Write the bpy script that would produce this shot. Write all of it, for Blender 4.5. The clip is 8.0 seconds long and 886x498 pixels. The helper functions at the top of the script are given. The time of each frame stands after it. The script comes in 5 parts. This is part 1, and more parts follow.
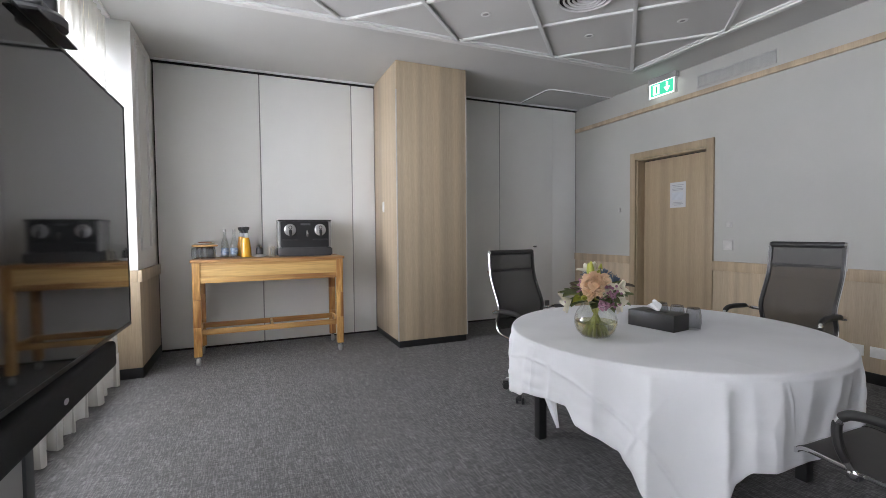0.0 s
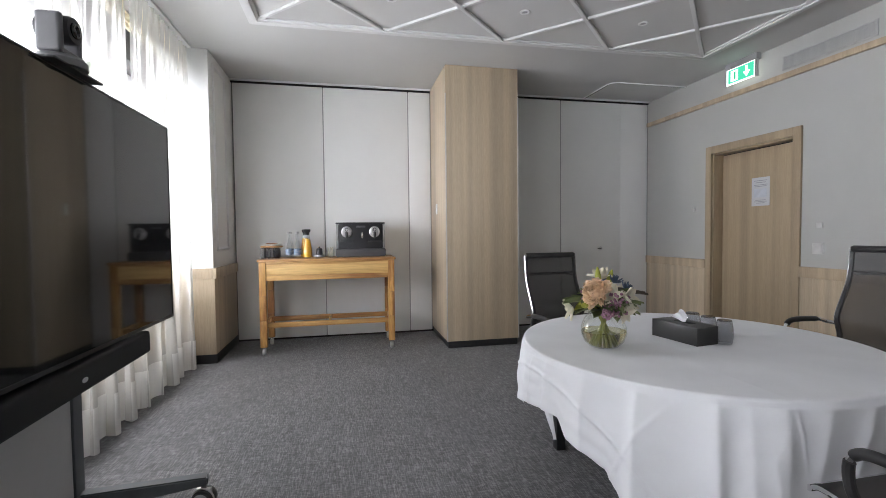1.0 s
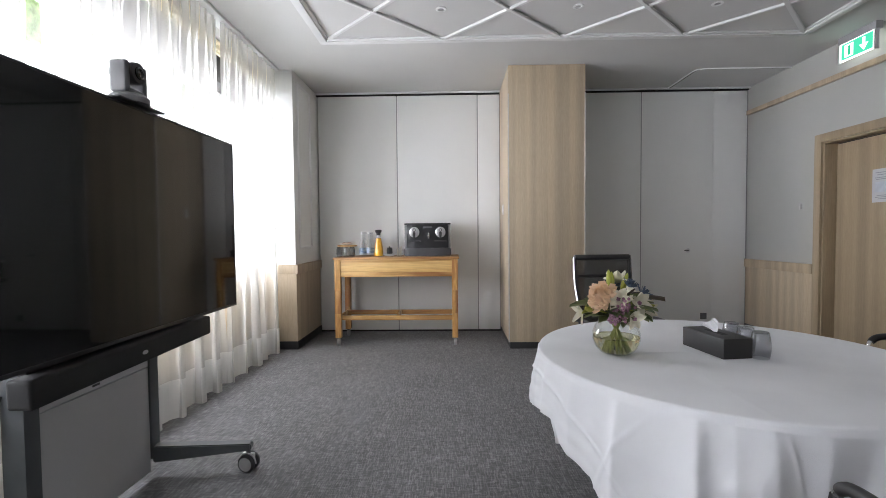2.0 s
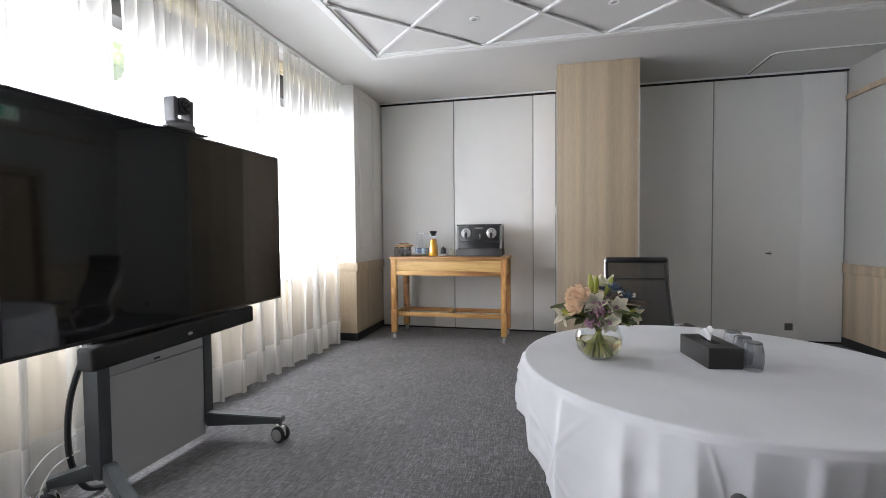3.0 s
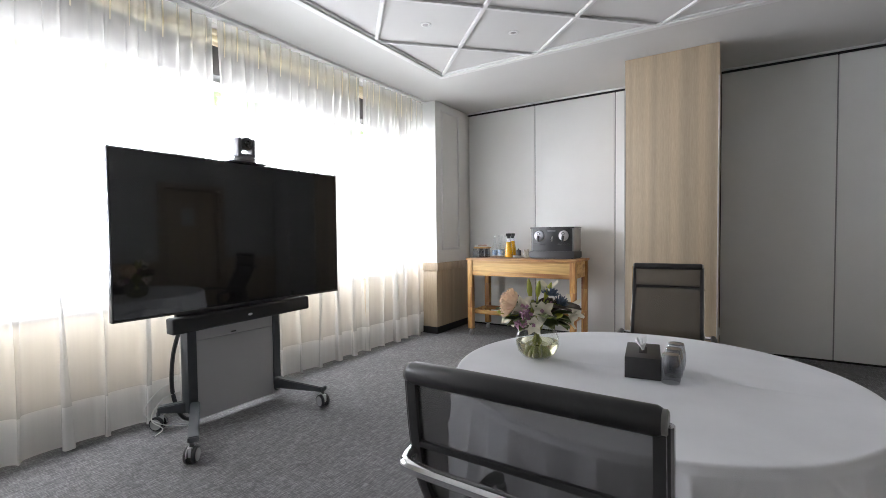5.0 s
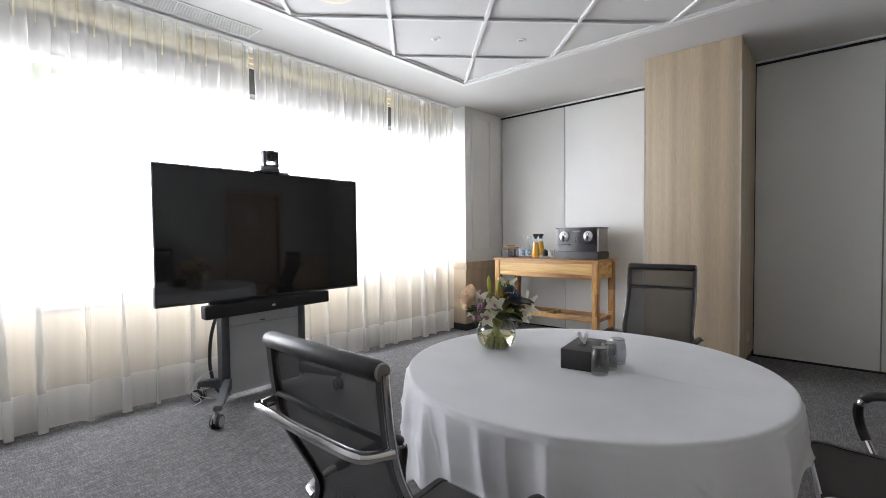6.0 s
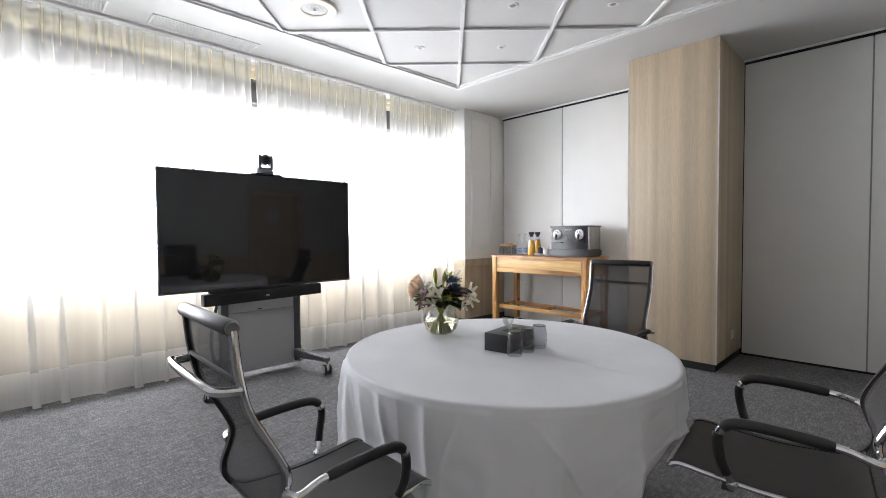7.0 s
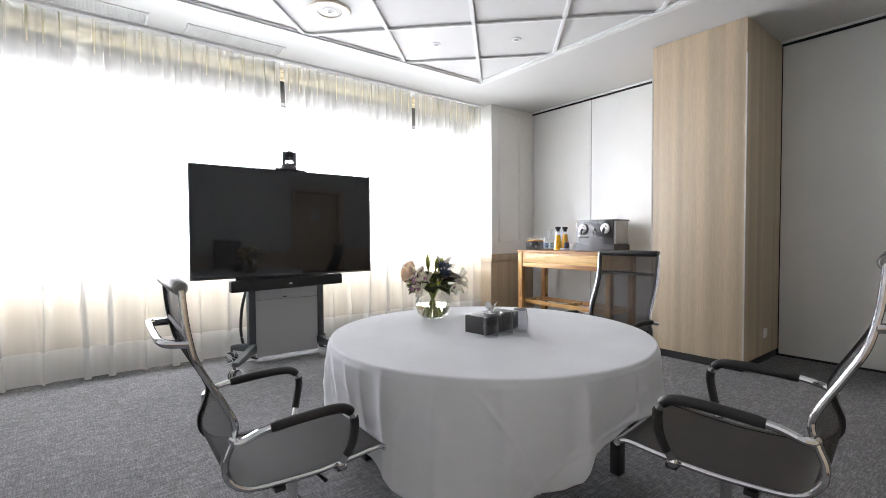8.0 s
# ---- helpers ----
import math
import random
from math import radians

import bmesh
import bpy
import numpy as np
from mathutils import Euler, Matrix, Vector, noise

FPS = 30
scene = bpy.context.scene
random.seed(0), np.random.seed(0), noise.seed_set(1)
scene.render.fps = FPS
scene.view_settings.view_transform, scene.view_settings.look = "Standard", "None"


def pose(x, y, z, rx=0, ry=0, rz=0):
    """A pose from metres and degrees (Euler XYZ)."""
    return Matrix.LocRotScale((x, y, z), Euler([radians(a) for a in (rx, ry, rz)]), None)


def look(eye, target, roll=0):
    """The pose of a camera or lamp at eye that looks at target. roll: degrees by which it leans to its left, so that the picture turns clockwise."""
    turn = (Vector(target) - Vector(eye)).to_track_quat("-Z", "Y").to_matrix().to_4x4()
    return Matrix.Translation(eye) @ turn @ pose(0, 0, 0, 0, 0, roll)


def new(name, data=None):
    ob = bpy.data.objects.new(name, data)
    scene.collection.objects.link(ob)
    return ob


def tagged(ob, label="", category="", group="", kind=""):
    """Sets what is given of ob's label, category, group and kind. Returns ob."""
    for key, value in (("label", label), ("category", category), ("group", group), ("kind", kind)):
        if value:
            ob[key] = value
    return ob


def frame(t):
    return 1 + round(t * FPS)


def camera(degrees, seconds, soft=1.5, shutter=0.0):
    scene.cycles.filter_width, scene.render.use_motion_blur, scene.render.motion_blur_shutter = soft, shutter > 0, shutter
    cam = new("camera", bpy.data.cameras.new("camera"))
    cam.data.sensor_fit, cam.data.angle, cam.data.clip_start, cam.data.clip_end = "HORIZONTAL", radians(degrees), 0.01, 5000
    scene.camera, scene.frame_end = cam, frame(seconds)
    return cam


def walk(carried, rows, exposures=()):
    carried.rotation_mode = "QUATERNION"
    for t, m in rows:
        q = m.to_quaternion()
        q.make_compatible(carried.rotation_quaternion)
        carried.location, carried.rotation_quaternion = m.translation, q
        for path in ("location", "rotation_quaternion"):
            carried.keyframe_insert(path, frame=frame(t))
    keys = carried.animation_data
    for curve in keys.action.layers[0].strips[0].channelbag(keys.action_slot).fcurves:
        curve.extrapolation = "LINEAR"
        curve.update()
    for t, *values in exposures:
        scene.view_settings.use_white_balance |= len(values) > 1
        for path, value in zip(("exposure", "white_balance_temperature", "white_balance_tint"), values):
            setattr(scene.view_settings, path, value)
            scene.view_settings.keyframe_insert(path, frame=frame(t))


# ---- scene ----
cam = camera(89.1, 8.0, 0.9)
PATH = [
    (0, (0.049, -0.291, 1.207), (0.84, 1.544, 1.131), -0.5),
    (0.5, (0.263, -0.369, 1.212), (0.857, 1.539, 1.139), -0.5),
    (1, (0.452, -0.448, 1.224), (0.866, 1.507, 1.151), -0.6),
    (1.5, (0.657, -0.519, 1.228), (0.85, 1.47, 1.157), -0.6),
    (3, (1.399, -0.678, 1.244), (0.943, 1.268, 1.174), -0.5),
    (3.5, (1.669, -0.696, 1.266), (1.052, 1.205, 1.198), -0.6),
    (4, (1.925, -0.682, 1.265), (1.131, 1.153, 1.198), -0.6),
    (4.5, (2.17, -0.656, 1.27), (1.242, 1.115, 1.203), -0.6),
    (5, (2.4, -0.605, 1.277), (1.323, 1.079, 1.21), -0.6),
    (6.5, (3.236, -0.422, 1.27), (1.85, 1.018, 1.207), -0.5),
    (7, (3.474, -0.341, 1.249), (2.043, 1.055, 1.185), -0.4),
    (7.5, (3.654, -0.242, 1.196), (2.14, 1.063, 1.137), -0.4),
    (8, (3.76, -0.132, 1.165), (2.18, 1.092, 1.106), -0.3),
]
EXPOSURES = [(0.0, -0.3), (3.0, -0.15), (5.0, -0.1), (6.5, 0.05), (8.0, 0.4)]
walk(cam, [(t, look(eye, target, roll)) for t, eye, target, roll in PATH], EXPOSURES)

# ---- world and daylight ----
world = bpy.data.worlds.new("overcast_sky")
world.use_nodes = True
scene.world = world
wn = world.node_tree.nodes
sky = wn.new("ShaderNodeTexSky")
sky.sky_type, sky.sun_disc = "NISHITA", False
sky.sun_elevation, sky.sun_rotation = radians(48), radians(250)
wn["Background"].inputs["Strength"].default_value = 0.12
world.node_tree.links.new(sky.outputs["Color"], wn["Background"].inputs["Color"])
DAYLIGHT = 44.0


# ---- materials ----
class Mat:
    """A node material under construction."""

    def __init__(self, name):
        self.m = bpy.data.materials.new(name)
        self.m.use_nodes = True
        self.nt = self.m.node_tree
        self.b = self.nt.nodes["Principled BSDF"]
        self.out = self.nt.nodes["Material Output"]

    def node(self, kind, **inputs):
        n = self.nt.nodes.new(kind)
        for k, v in inputs.items():
            n.inputs[k.replace("_", " ")].default_value = v
        return n

    def link(self, a, b):
        self.nt.links.new(a, b)

    def coords(self, scale=(1, 1, 1), space="Object"):
        tc = self.node("ShaderNodeTexCoord")
        mp = self.node("ShaderNodeMapping")
        mp.inputs["Scale"].default_value = scale
        self.link(tc.outputs[space], mp.inputs["Vector"])
        return mp.outputs["Vector"]

    def noise(self, scale, stretch=(1, 1, 1), detail=4.0, rough=0.55):
        n = self.node("ShaderNodeTexNoise", Scale=scale, Detail=detail, Roughness=rough)
        self.link(self.coords(stretch), n.inputs["Vector"])
        return n.outputs["Fac"]

    def ramp(self, fac, stops):
        r = self.node("ShaderNodeValToRGB")
        e = r.color_ramp.elements
        while len(e) < len(stops):
            e.new(0.5)
        for el, (p, c) in zip(e, stops):
            el.position, el.color = p, (*c, 1)
        self.link(fac, r.inputs["Fac"])
        return r.outputs["Color"]

    def mix(self, fac, a, b, mode="MIX"):
        n = self.nt.nodes.new("ShaderNodeMix")
        n.data_type, n.blend_type = "RGBA", mode
        for socket, v in ((n.inputs[0], fac), (n.inputs[6], a), (n.inputs[7], b)):
            if isinstance(v, (int, float)):
                socket.default_value = v
            elif isinstance(v, tuple):
                socket.default_value = (*v, 1)
            else:
                self.link(v, socket)
        return n.outputs[2]

    def base(self, color):
        if isinstance(color, tuple):
            self.b.inputs["Base Color"].default_value = (*color, 1)
        else:
            self.link(color, self.b.inputs["Base Color"])

    def set(self, **inputs):
        for k, v in inputs.items():
            self.b.inputs[k.replace("_", " ")].default_value = v

    def bump(self, height, strength=0.2, distance=0.002):
        n = self.node("ShaderNodeBump", Strength=strength, Distance=distance)
        self.link(height, n.inputs["Height"])
        self.link(n.outputs["Normal"], self.b.inputs["Normal"])


def painted(name, color, rough=0.6, vary=0.06, bump=0.08):
    """Paint: a base colour with broad faint blotches and a fine roller texture."""
    m = Mat(name)
    dark = tuple(c * (1 - vary) for c in color)
    m.base(m.ramp(m.noise(1.7, detail=3.0), [(0.3, dark), (0.7, color)]))
    m.set(Roughness=rough)
    m.bump(m.noise(260, detail=2.0), bump, 0.001)
    return m.m


def laminate(name, light, dark, rough=0.45):
    """Pale oak laminate with upright grain and broad planks of tone."""
    m = Mat(name)
    grain = m.ramp(m.noise(9, (9, 9, 0.35), 6.0, 0.6), [(0.3, dark), (0.7, light)])
    broad = m.ramp(m.noise(1.0, (9, 9, 0.08), 1.0), [(0.38, (0.84, 0.84, 0.84)), (0.62, (1.05, 1.04, 1.02))])
    fine = m.ramp(m.noise(30, (12, 12, 0.5), 2.0), [(0.35, (0.88, 0.88, 0.87)), (0.6, (1, 1, 1))])
    m.base(m.mix(1.0, m.mix(1.0, grain, broad, "MULTIPLY"), fine, "MULTIPLY"))
    m.set(Roughness=rough)
    m.bump(m.noise(40, (12, 12, 0.5), 3.0), 0.08, 0.0006)
    return m.m


def solid_wood(name, tones, stretch, rough=0.42):
    """Oiled acacia: strong streaks between the given tones, another cut for each piece."""
    m = Mat(name)
    tc = m.node("ShaderNodeTexCoord")
    info = m.node("ShaderNodeObjectInfo")
    mp = m.node("ShaderNodeMapping")
    mp.inputs["Scale"].default_value = stretch
    m.link(tc.outputs["Object"], mp.inputs["Vector"])
    shift = m.node("ShaderNodeVectorMath")
    shift.operation = "MULTIPLY"
    shift.inputs[1].default_value = (7.3, 5.1, 9.7)
    m.link(info.outputs["Random"], shift.inputs[0])
    m.link(shift.outputs["Vector"], mp.inputs["Location"])
    n = m.node("ShaderNodeTexNoise", Scale=3.2, Detail=5.0, Roughness=0.5, Distortion=0.6)
    m.link(mp.outputs["Vector"], n.inputs["Vector"])
    streak = m.ramp(n.outputs["Fac"], [(0.3, tones[0]), (0.45, tones[1]), (0.55, tones[2]), (0.72, tones[1])])
    f = m.node("ShaderNodeTexNoise", Scale=26.0, Detail=4.0)
    m.link(mp.outputs["Vector"], f.inputs["Vector"])
    fine = m.ramp(f.outputs["Fac"], [(0.35, (0.82, 0.8, 0.78)), (0.6, (1, 1, 1))])
    piece = m.ramp(info.outputs["Random"], [(0.05, (0.66, 0.55, 0.48)), (0.45, (0.95, 0.92, 0.9)), (0.95, (1.08, 1.08, 1.06))])
    m.base(m.mix(1.0, m.mix(1.0, streak, fine, "MULTIPLY"), piece, "MULTIPLY"))
    m.set(Roughness=rough)
    m.bump(f.outputs["Fac"], 0.1, 0.0008)
    return m.m


def metal(name, color=(0.78, 0.78, 0.79), rough=0.12):
    m = Mat(name)
    m.base(color)
    m.set(Metallic=1.0)
    r = m.node("ShaderNodeMapRange")
    m.link(m.noise(30), r.inputs["Value"])
    r.inputs["To Min"].default_value, r.inputs["To Max"].default_value = rough * 0.7, rough * 1.5
    m.link(r.outputs["Result"], m.b.inputs["Roughness"])
    return m.m


def plastic(name, color, rough=0.4, grain=0.1):
    m = Mat(name)
    m.base(m.ramp(m.noise(14), [(0.35, tuple(c * 0.88 for c in color)), (0.65, color)]))
    m.set(Roughness=rough)
    m.bump(m.noise(420, detail=1.0), grain, 0.0005)
    return m.m


def sheer(name, color, see, through_light=0.62):
    """Thin woven voile: part open weave, part cloth that light passes through."""
    m = Mat(name)
    weave = m.ramp(m.noise(3.0, (8, 8, 0.15), 3.0), [(0.3, tuple(c * 0.93 for c in color)), (0.7, color)])
    tr = m.node("ShaderNodeBsdfTranslucent")
    di = m.node("ShaderNodeBsdfDiffuse")
    op = m.node("ShaderNodeBsdfTransparent")
    m.link(weave, tr.inputs["Color"])
    m.link(weave, di.inputs["Color"])
    a, b = m.node("ShaderNodeMixShader", Fac=through_light), m.node("ShaderNodeMixShader", Fac=see)
    m.link(di.outputs[0], a.inputs[1])
    m.link(tr.outputs[0], a.inputs[2])
    m.link(a.outputs[0], b.inputs[1])
    m.link(op.outputs[0], b.inputs[2])
    m.link(b.outputs[0], m.out.inputs["Surface"])
    return m.m


def clear_glass(name, tint=(1, 1, 1), mirror=0.09, haze=0.0):
    """Thin-walled glass: see-through, with a gloss that grows at grazing angles."""
    m = Mat(name)
    op = m.node("ShaderNodeBsdfTransparent")
    op.inputs["Color"].default_value = (*tint, 1)
    gl = m.node("ShaderNodeBsdfGlossy", Roughness=0.03)
    lw = m.node("ShaderNodeLayerWeight", Blend=0.35)
    r = m.node("ShaderNodeMapRange")
    r.inputs["To Min"].default_value, r.inputs["To Max"].default_value = mirror * 0.5, min(1.0, mirror * 7)
    m.link(lw.outputs["Facing"], r.inputs["Value"])
    mx = m.node("ShaderNodeMixShader")
    m.link(r.outputs["Result"], mx.inputs["Fac"])
    m.link(op.outputs[0], mx.inputs[1])
    m.link(gl.outputs[0], mx.inputs[2])
    m.link(mx.outputs[0], m.out.inputs["Surface"])
    return m.m


def carpet_material():
    """Charcoal woven carpet: short dashes of paler yarn, most of them along y, on a dark ground."""
    m = Mat("charcoal_carpet")
    tc = m.node("ShaderNodeTexCoord")
    sep = m.node("ShaderNodeSeparateXYZ")
    m.link(tc.outputs["Object"], sep.inputs[0])

    def math_node(op, a, b):
        n = m.node("ShaderNodeMath")
        n.operation = op
        for socket, v in ((n.inputs[0], a), (n.inputs[1], b)):
            if isinstance(v, (int, float)):
                socket.default_value = v
            else:
                m.link(v, socket)
        return n.outputs[0]

    def dashes(across, along, width, length):
        """A random value for each dash of yarn."""
        row = math_node("FLOOR", math_node("DIVIDE", across, width), 0.0)
        w1 = m.node("ShaderNodeTexWhiteNoise")
        w1.noise_dimensions = "1D"
        m.link(row, w1.inputs["W"])
        shifted = math_node("ADD", math_node("DIVIDE", along, length), math_node("MULTIPLY", w1.outputs["Value"], 13.0))
        cell = math_node("FLOOR", shifted, 0.0)
        xy = m.node("ShaderNodeCombineXYZ")
        m.link(row, xy.inputs[0])
        m.link(cell, xy.inputs[1])
        w2 = m.node("ShaderNodeTexWhiteNoise")
        w2.noise_dimensions = "2D"
        m.link(xy.outputs[0], w2.inputs["Vector"])
        return w2.outputs["Value"]

    x, y = sep.outputs["X"], sep.outputs["Y"]
    wob = math_node("MULTIPLY", m.noise(7, detail=2.0), 0.008)
    warp, weft = dashes(math_node("ADD", x, wob), y, 0.0042, 0.036), dashes(math_node("ADD", y, wob), x, 0.0042, 0.028)
    yarn = math_node("ADD", math_node("MULTIPLY", math_node("POWER", warp, 1.8), 0.55), math_node("MULTIPLY", math_node("POWER", weft, 1.9), 0.45))
    col = m.ramp(yarn, [(0.04, (0.130, 0.127, 0.129)), (0.42, (0.198, 0.195, 0.197)), (0.95, (0.325, 0.320, 0.323))])
    wear = m.ramp(m.noise(2.4, detail=5.0), [(0.3, (0.92, 0.92, 0.92)), (0.7, (1.04, 1.04, 1.04))])
    blot = m.ramp(m.noise(14, (1.0, 0.5, 1), 3.0), [(0.3, (0.95, 0.95, 0.95)), (0.7, (1.04, 1.04, 1.04))])
    m.base(m.mix(1.0, m.mix(1.0, col, wear, "MULTIPLY"), blot, "MULTIPLY"))
    m.set(Roughness=0.95)
    m.b.inputs["Specular IOR Level"].default_value = 0.15
    m.bump(m.mix(0.5, yarn, m.noise(330, detail=1.0)), 0.4, 0.003)
    return m.m


def refracting(name, color, ior):
    m = Mat(name)
    g = m.node("ShaderNodeBsdfGlass", Roughness=0.0, IOR=ior)
    g.inputs["Color"].default_value = (*color, 1)
    m.link(g.outputs[0], m.out.inputs["Surface"])
    return m.m


def mesh_fabric():
    """Open black mesh of the chairs: a fine net that lets some of the background through."""
    m = Mat("black_mesh_fabric")
    op = m.node("ShaderNodeBsdfTransparent")
    b = m.node("ShaderNodeMixShader", Fac=0.43)
    m.base(m.ramp(m.noise(300, detail=1.0), [(0.3, (0.022, 0.020, 0.020)), (0.7, (0.05, 0.046, 0.044))]))
    m.set(Roughness=0.6)
    m.link(m.b.outputs[0], b.inputs[1])
    m.link(op.outputs[0], b.inputs[2])
    m.link(b.outputs[0], m.out.inputs["Surface"])
    return m.m


def glow(name, color, strength):
    m = Mat(name)
    e = m.node("ShaderNodeEmission", Strength=strength)
    e.inputs["Color"].default_value = (*color, 1)
    m.link(e.outputs[0], m.out.inputs["Surface"])
    return m.m


def outdoors_material():
    """Dim ground, a bright open strip above it, tree crowns, and the overcast sky over them."""
    m = Mat("daylight_backdrop")
    leaf = m.ramp(m.noise(1.6, detail=6.0, rough=0.65), [(0.40, (0.006, 0.009, 0.004)), (0.57, (0.022, 0.030, 0.014)), (0.75, (0.50, 0.53, 0.55))])
    tc = m.node("ShaderNodeTexCoord")
    sep = m.node("ShaderNodeSeparateXYZ")
    m.link(tc.outputs["Object"], sep.inputs[0])
    r = m.node("ShaderNodeMapRange")
    r.inputs["From Min"].default_value, r.inputs["From Max"].default_value = 2.6, 3.4
    ragged = m.node("ShaderNodeMath")
    ragged.operation = "MULTIPLY_ADD"
    m.link(m.noise(0.9, detail=5.0), ragged.inputs[0])
    ragged.inputs[1].default_value = 1.4
    m.link(sep.outputs["Z"], ragged.inputs[2])
    lower = m.node("ShaderNodeMath")
    lower.operation = "SUBTRACT"
    m.link(ragged.outputs[0], lower.inputs[0])
    lower.inputs[1].default_value = 0.7
    m.link(lower.outputs[0], r.inputs["Value"])
    over = m.node("ShaderNodeMapRange")
    over.inputs["From Min"].default_value, over.inputs["From Max"].default_value = 5.0, 5.8
    over.inputs["To Min"].default_value, over.inputs["To Max"].default_value = 1.0, 0.0
    m.link(lower.outputs[0], over.inputs["Value"])
    crowns = m.node("ShaderNodeMath")
    crowns.operation = "MULTIPLY"
    m.link(r.outputs["Result"], crowns.inputs[0])
    m.link(over.outputs["Result"], crowns.inputs[1])
    # Low band, mostly out of view, dimmed to take light off the ceiling.
    low = m.node("ShaderNodeMapRange")
    low.inputs["From Min"].default_value, low.inputs["From Max"].default_value = 0.1, 0.9
    m.link(sep.outputs["Z"], low.inputs["Value"])
    # Glow above the crowns, out of view, added to light floor and curtain foot.
    high = m.node("ShaderNodeMapRange")
    high.inputs["From Min"].default_value, high.inputs["From Max"].default_value = 5.0, 5.8
    m.link(lower.outputs[0], high.inputs["Value"])
    open_air = m.mix(low.outputs["Result"], (0.20, 0.205, 0.20), (0.93, 0.94, 1.05))
    open_air = m.mix(high.outputs["Result"], open_air, (0.75, 0.77, 0.86))
    col = m.mix(crowns.outputs[0], open_air, leaf)
    e = m.node("ShaderNodeEmission", Strength=DAYLIGHT)
    m.link(col, e.inputs["Color"])
    m.link(e.outputs[0], m.out.inputs["Surface"])
    return m.m


def tablecloth_material():
    m = Mat("white_table_linen")
    m.base(m.ramp(m.noise(3.0, detail=3.0), [(0.3, (0.78, 0.785, 0.805)), (0.7, (0.84, 0.845, 0.865))]))
    m.set(Roughness=0.9)
    m.b.inputs["Specular IOR Level"].default_value = 0.08
    m.bump(m.mix(0.5, m.noise(5.0, detail=4.0), m.noise(500, detail=1.0)), 0.25, 0.004)
    return m.m


WHITE_WALL = painted("white_wall_paint", (0.81, 0.81, 0.79))
CREAM_WALL = painted("cream_wall_paint", (0.85, 0.77, 0.58))
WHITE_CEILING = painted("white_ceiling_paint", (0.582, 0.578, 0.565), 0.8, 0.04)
WHITE_TRIM = painted("white_moulding_paint", (0.80, 0.80, 0.80), 0.45, 0.03)
# White paint; the dimmer light on the east wall is put into its colour.
EAST_WALL_DIMMED = painted("dimmed_white_wall_paint", (0.425, 0.423, 0.396))
PARTITION = painted("pale_grey_partition_laminate", (0.80, 0.802, 0.787), 0.4, 0.04, 0.04)
OAK = laminate("pale_oak_laminate", (0.53, 0.435, 0.315), (0.475, 0.38, 0.268))
# Oak for the east wall's rails, toned down to stand for less light there.
OAK_TRIM_SHADED = laminate("shaded_oak_trim", (0.50, 0.395, 0.27), (0.43, 0.335, 0.225))
BLACK_BASE = plastic("black_baseboard", (0.018, 0.018, 0.019), 0.5)
GAP_BLACK = plastic("black_track", (0.008, 0.008, 0.008), 0.7)
ALU = metal("satin_aluminium", (0.62, 0.62, 0.63), 0.3)
CHROME = metal("polished_chrome", (0.80, 0.80, 0.81), 0.09)
CARPET = carpet_material()
VOILE = sheer("cream_voile", (0.94, 0.927, 0.885), 0.45, 0.075)
VOILE_HEM = sheer("doubled_cream_voile", (0.94, 0.932, 0.905), 0.22, 0.14)
VOILE_DENSE = sheer("gathered_cream_voile", (0.93, 0.875, 0.72), 0.10, 0.42)
ACACIA_X = solid_wood("acacia_along", ((0.31, 0.145, 0.05), (0.57, 0.335, 0.12), (0.74, 0.49, 0.185)), (0.28, 3, 3.2))
ACACIA_Z = solid_wood("acacia_upright", ((0.24, 0.085, 0.03), (0.42, 0.205, 0.065), (0.60, 0.355, 0.12)), (5, 5, 0.5))
ACACIA_TOP = solid_wood("acacia_top", ((0.22, 0.09, 0.038), (0.42, 0.215, 0.085), (0.56, 0.33, 0.13)), (0.28, 3, 3.2))
ACACIA_PALE = solid_wood("acacia_sapwood", ((0.36, 0.165, 0.05), (0.66, 0.42, 0.15), (0.80, 0.57, 0.24)), (0.22, 2, 5.0))
LINEN = tablecloth_material()
BLACK_LEG = plastic("black_table_leg", (0.02, 0.02, 0.021), 0.4)
MESH = mesh_fabric()
BLACK_VINYL = plastic("black_vinyl", (0.022, 0.021, 0.021), 0.42)
SEAT_MESH = plastic("black_seat_mesh", (0.055, 0.050, 0.048), 0.55, 0.4)
SCREEN = plastic("dark_screen_glass", (0.012, 0.012, 0.013), 0.045, 0.0)
SCREEN.node_tree.nodes["Principled BSDF"].inputs["Specular IOR Level"].default_value = 0.5
BEZEL = plastic("black_bezel", (0.015, 0.015, 0.016), 0.35)
CAP_GREY = plastic("satin_grey_cap", (0.22, 0.215, 0.20), 0.4)
GRAPHITE = plastic("graphite_powder_coat", (0.075, 0.082, 0.088), 0.45)
GREY_PANEL = plastic("mid_grey_panel", (0.32, 0.32, 0.322), 0.6)
PALE_OAK = laminate("light_oak_panel", (0.72, 0.63, 0.50), (0.64, 0.55, 0.42))
STAND_PANEL = painted("grey_powder_coat", (0.44, 0.44, 0.445), 0.6, 0.02, 0.03)
SPEAKER_CLOTH = plastic("black_speaker_cloth", (0.014, 0.014, 0.015), 0.8, 0.6)
DARK_PLASTIC = plastic("dark_plastic", (0.03, 0.03, 0.032), 0.35)
GREY_PLASTIC = plastic("gunmetal_plastic", (0.12, 0.12, 0.125), 0.4)
WHEEL_GREY = plastic("pale_grey_castor", (0.42, 0.42, 0.42), 0.45)
GRILLE_GREY = plastic("light_grey_grille_paint", (0.40, 0.40, 0.385), 0.6)
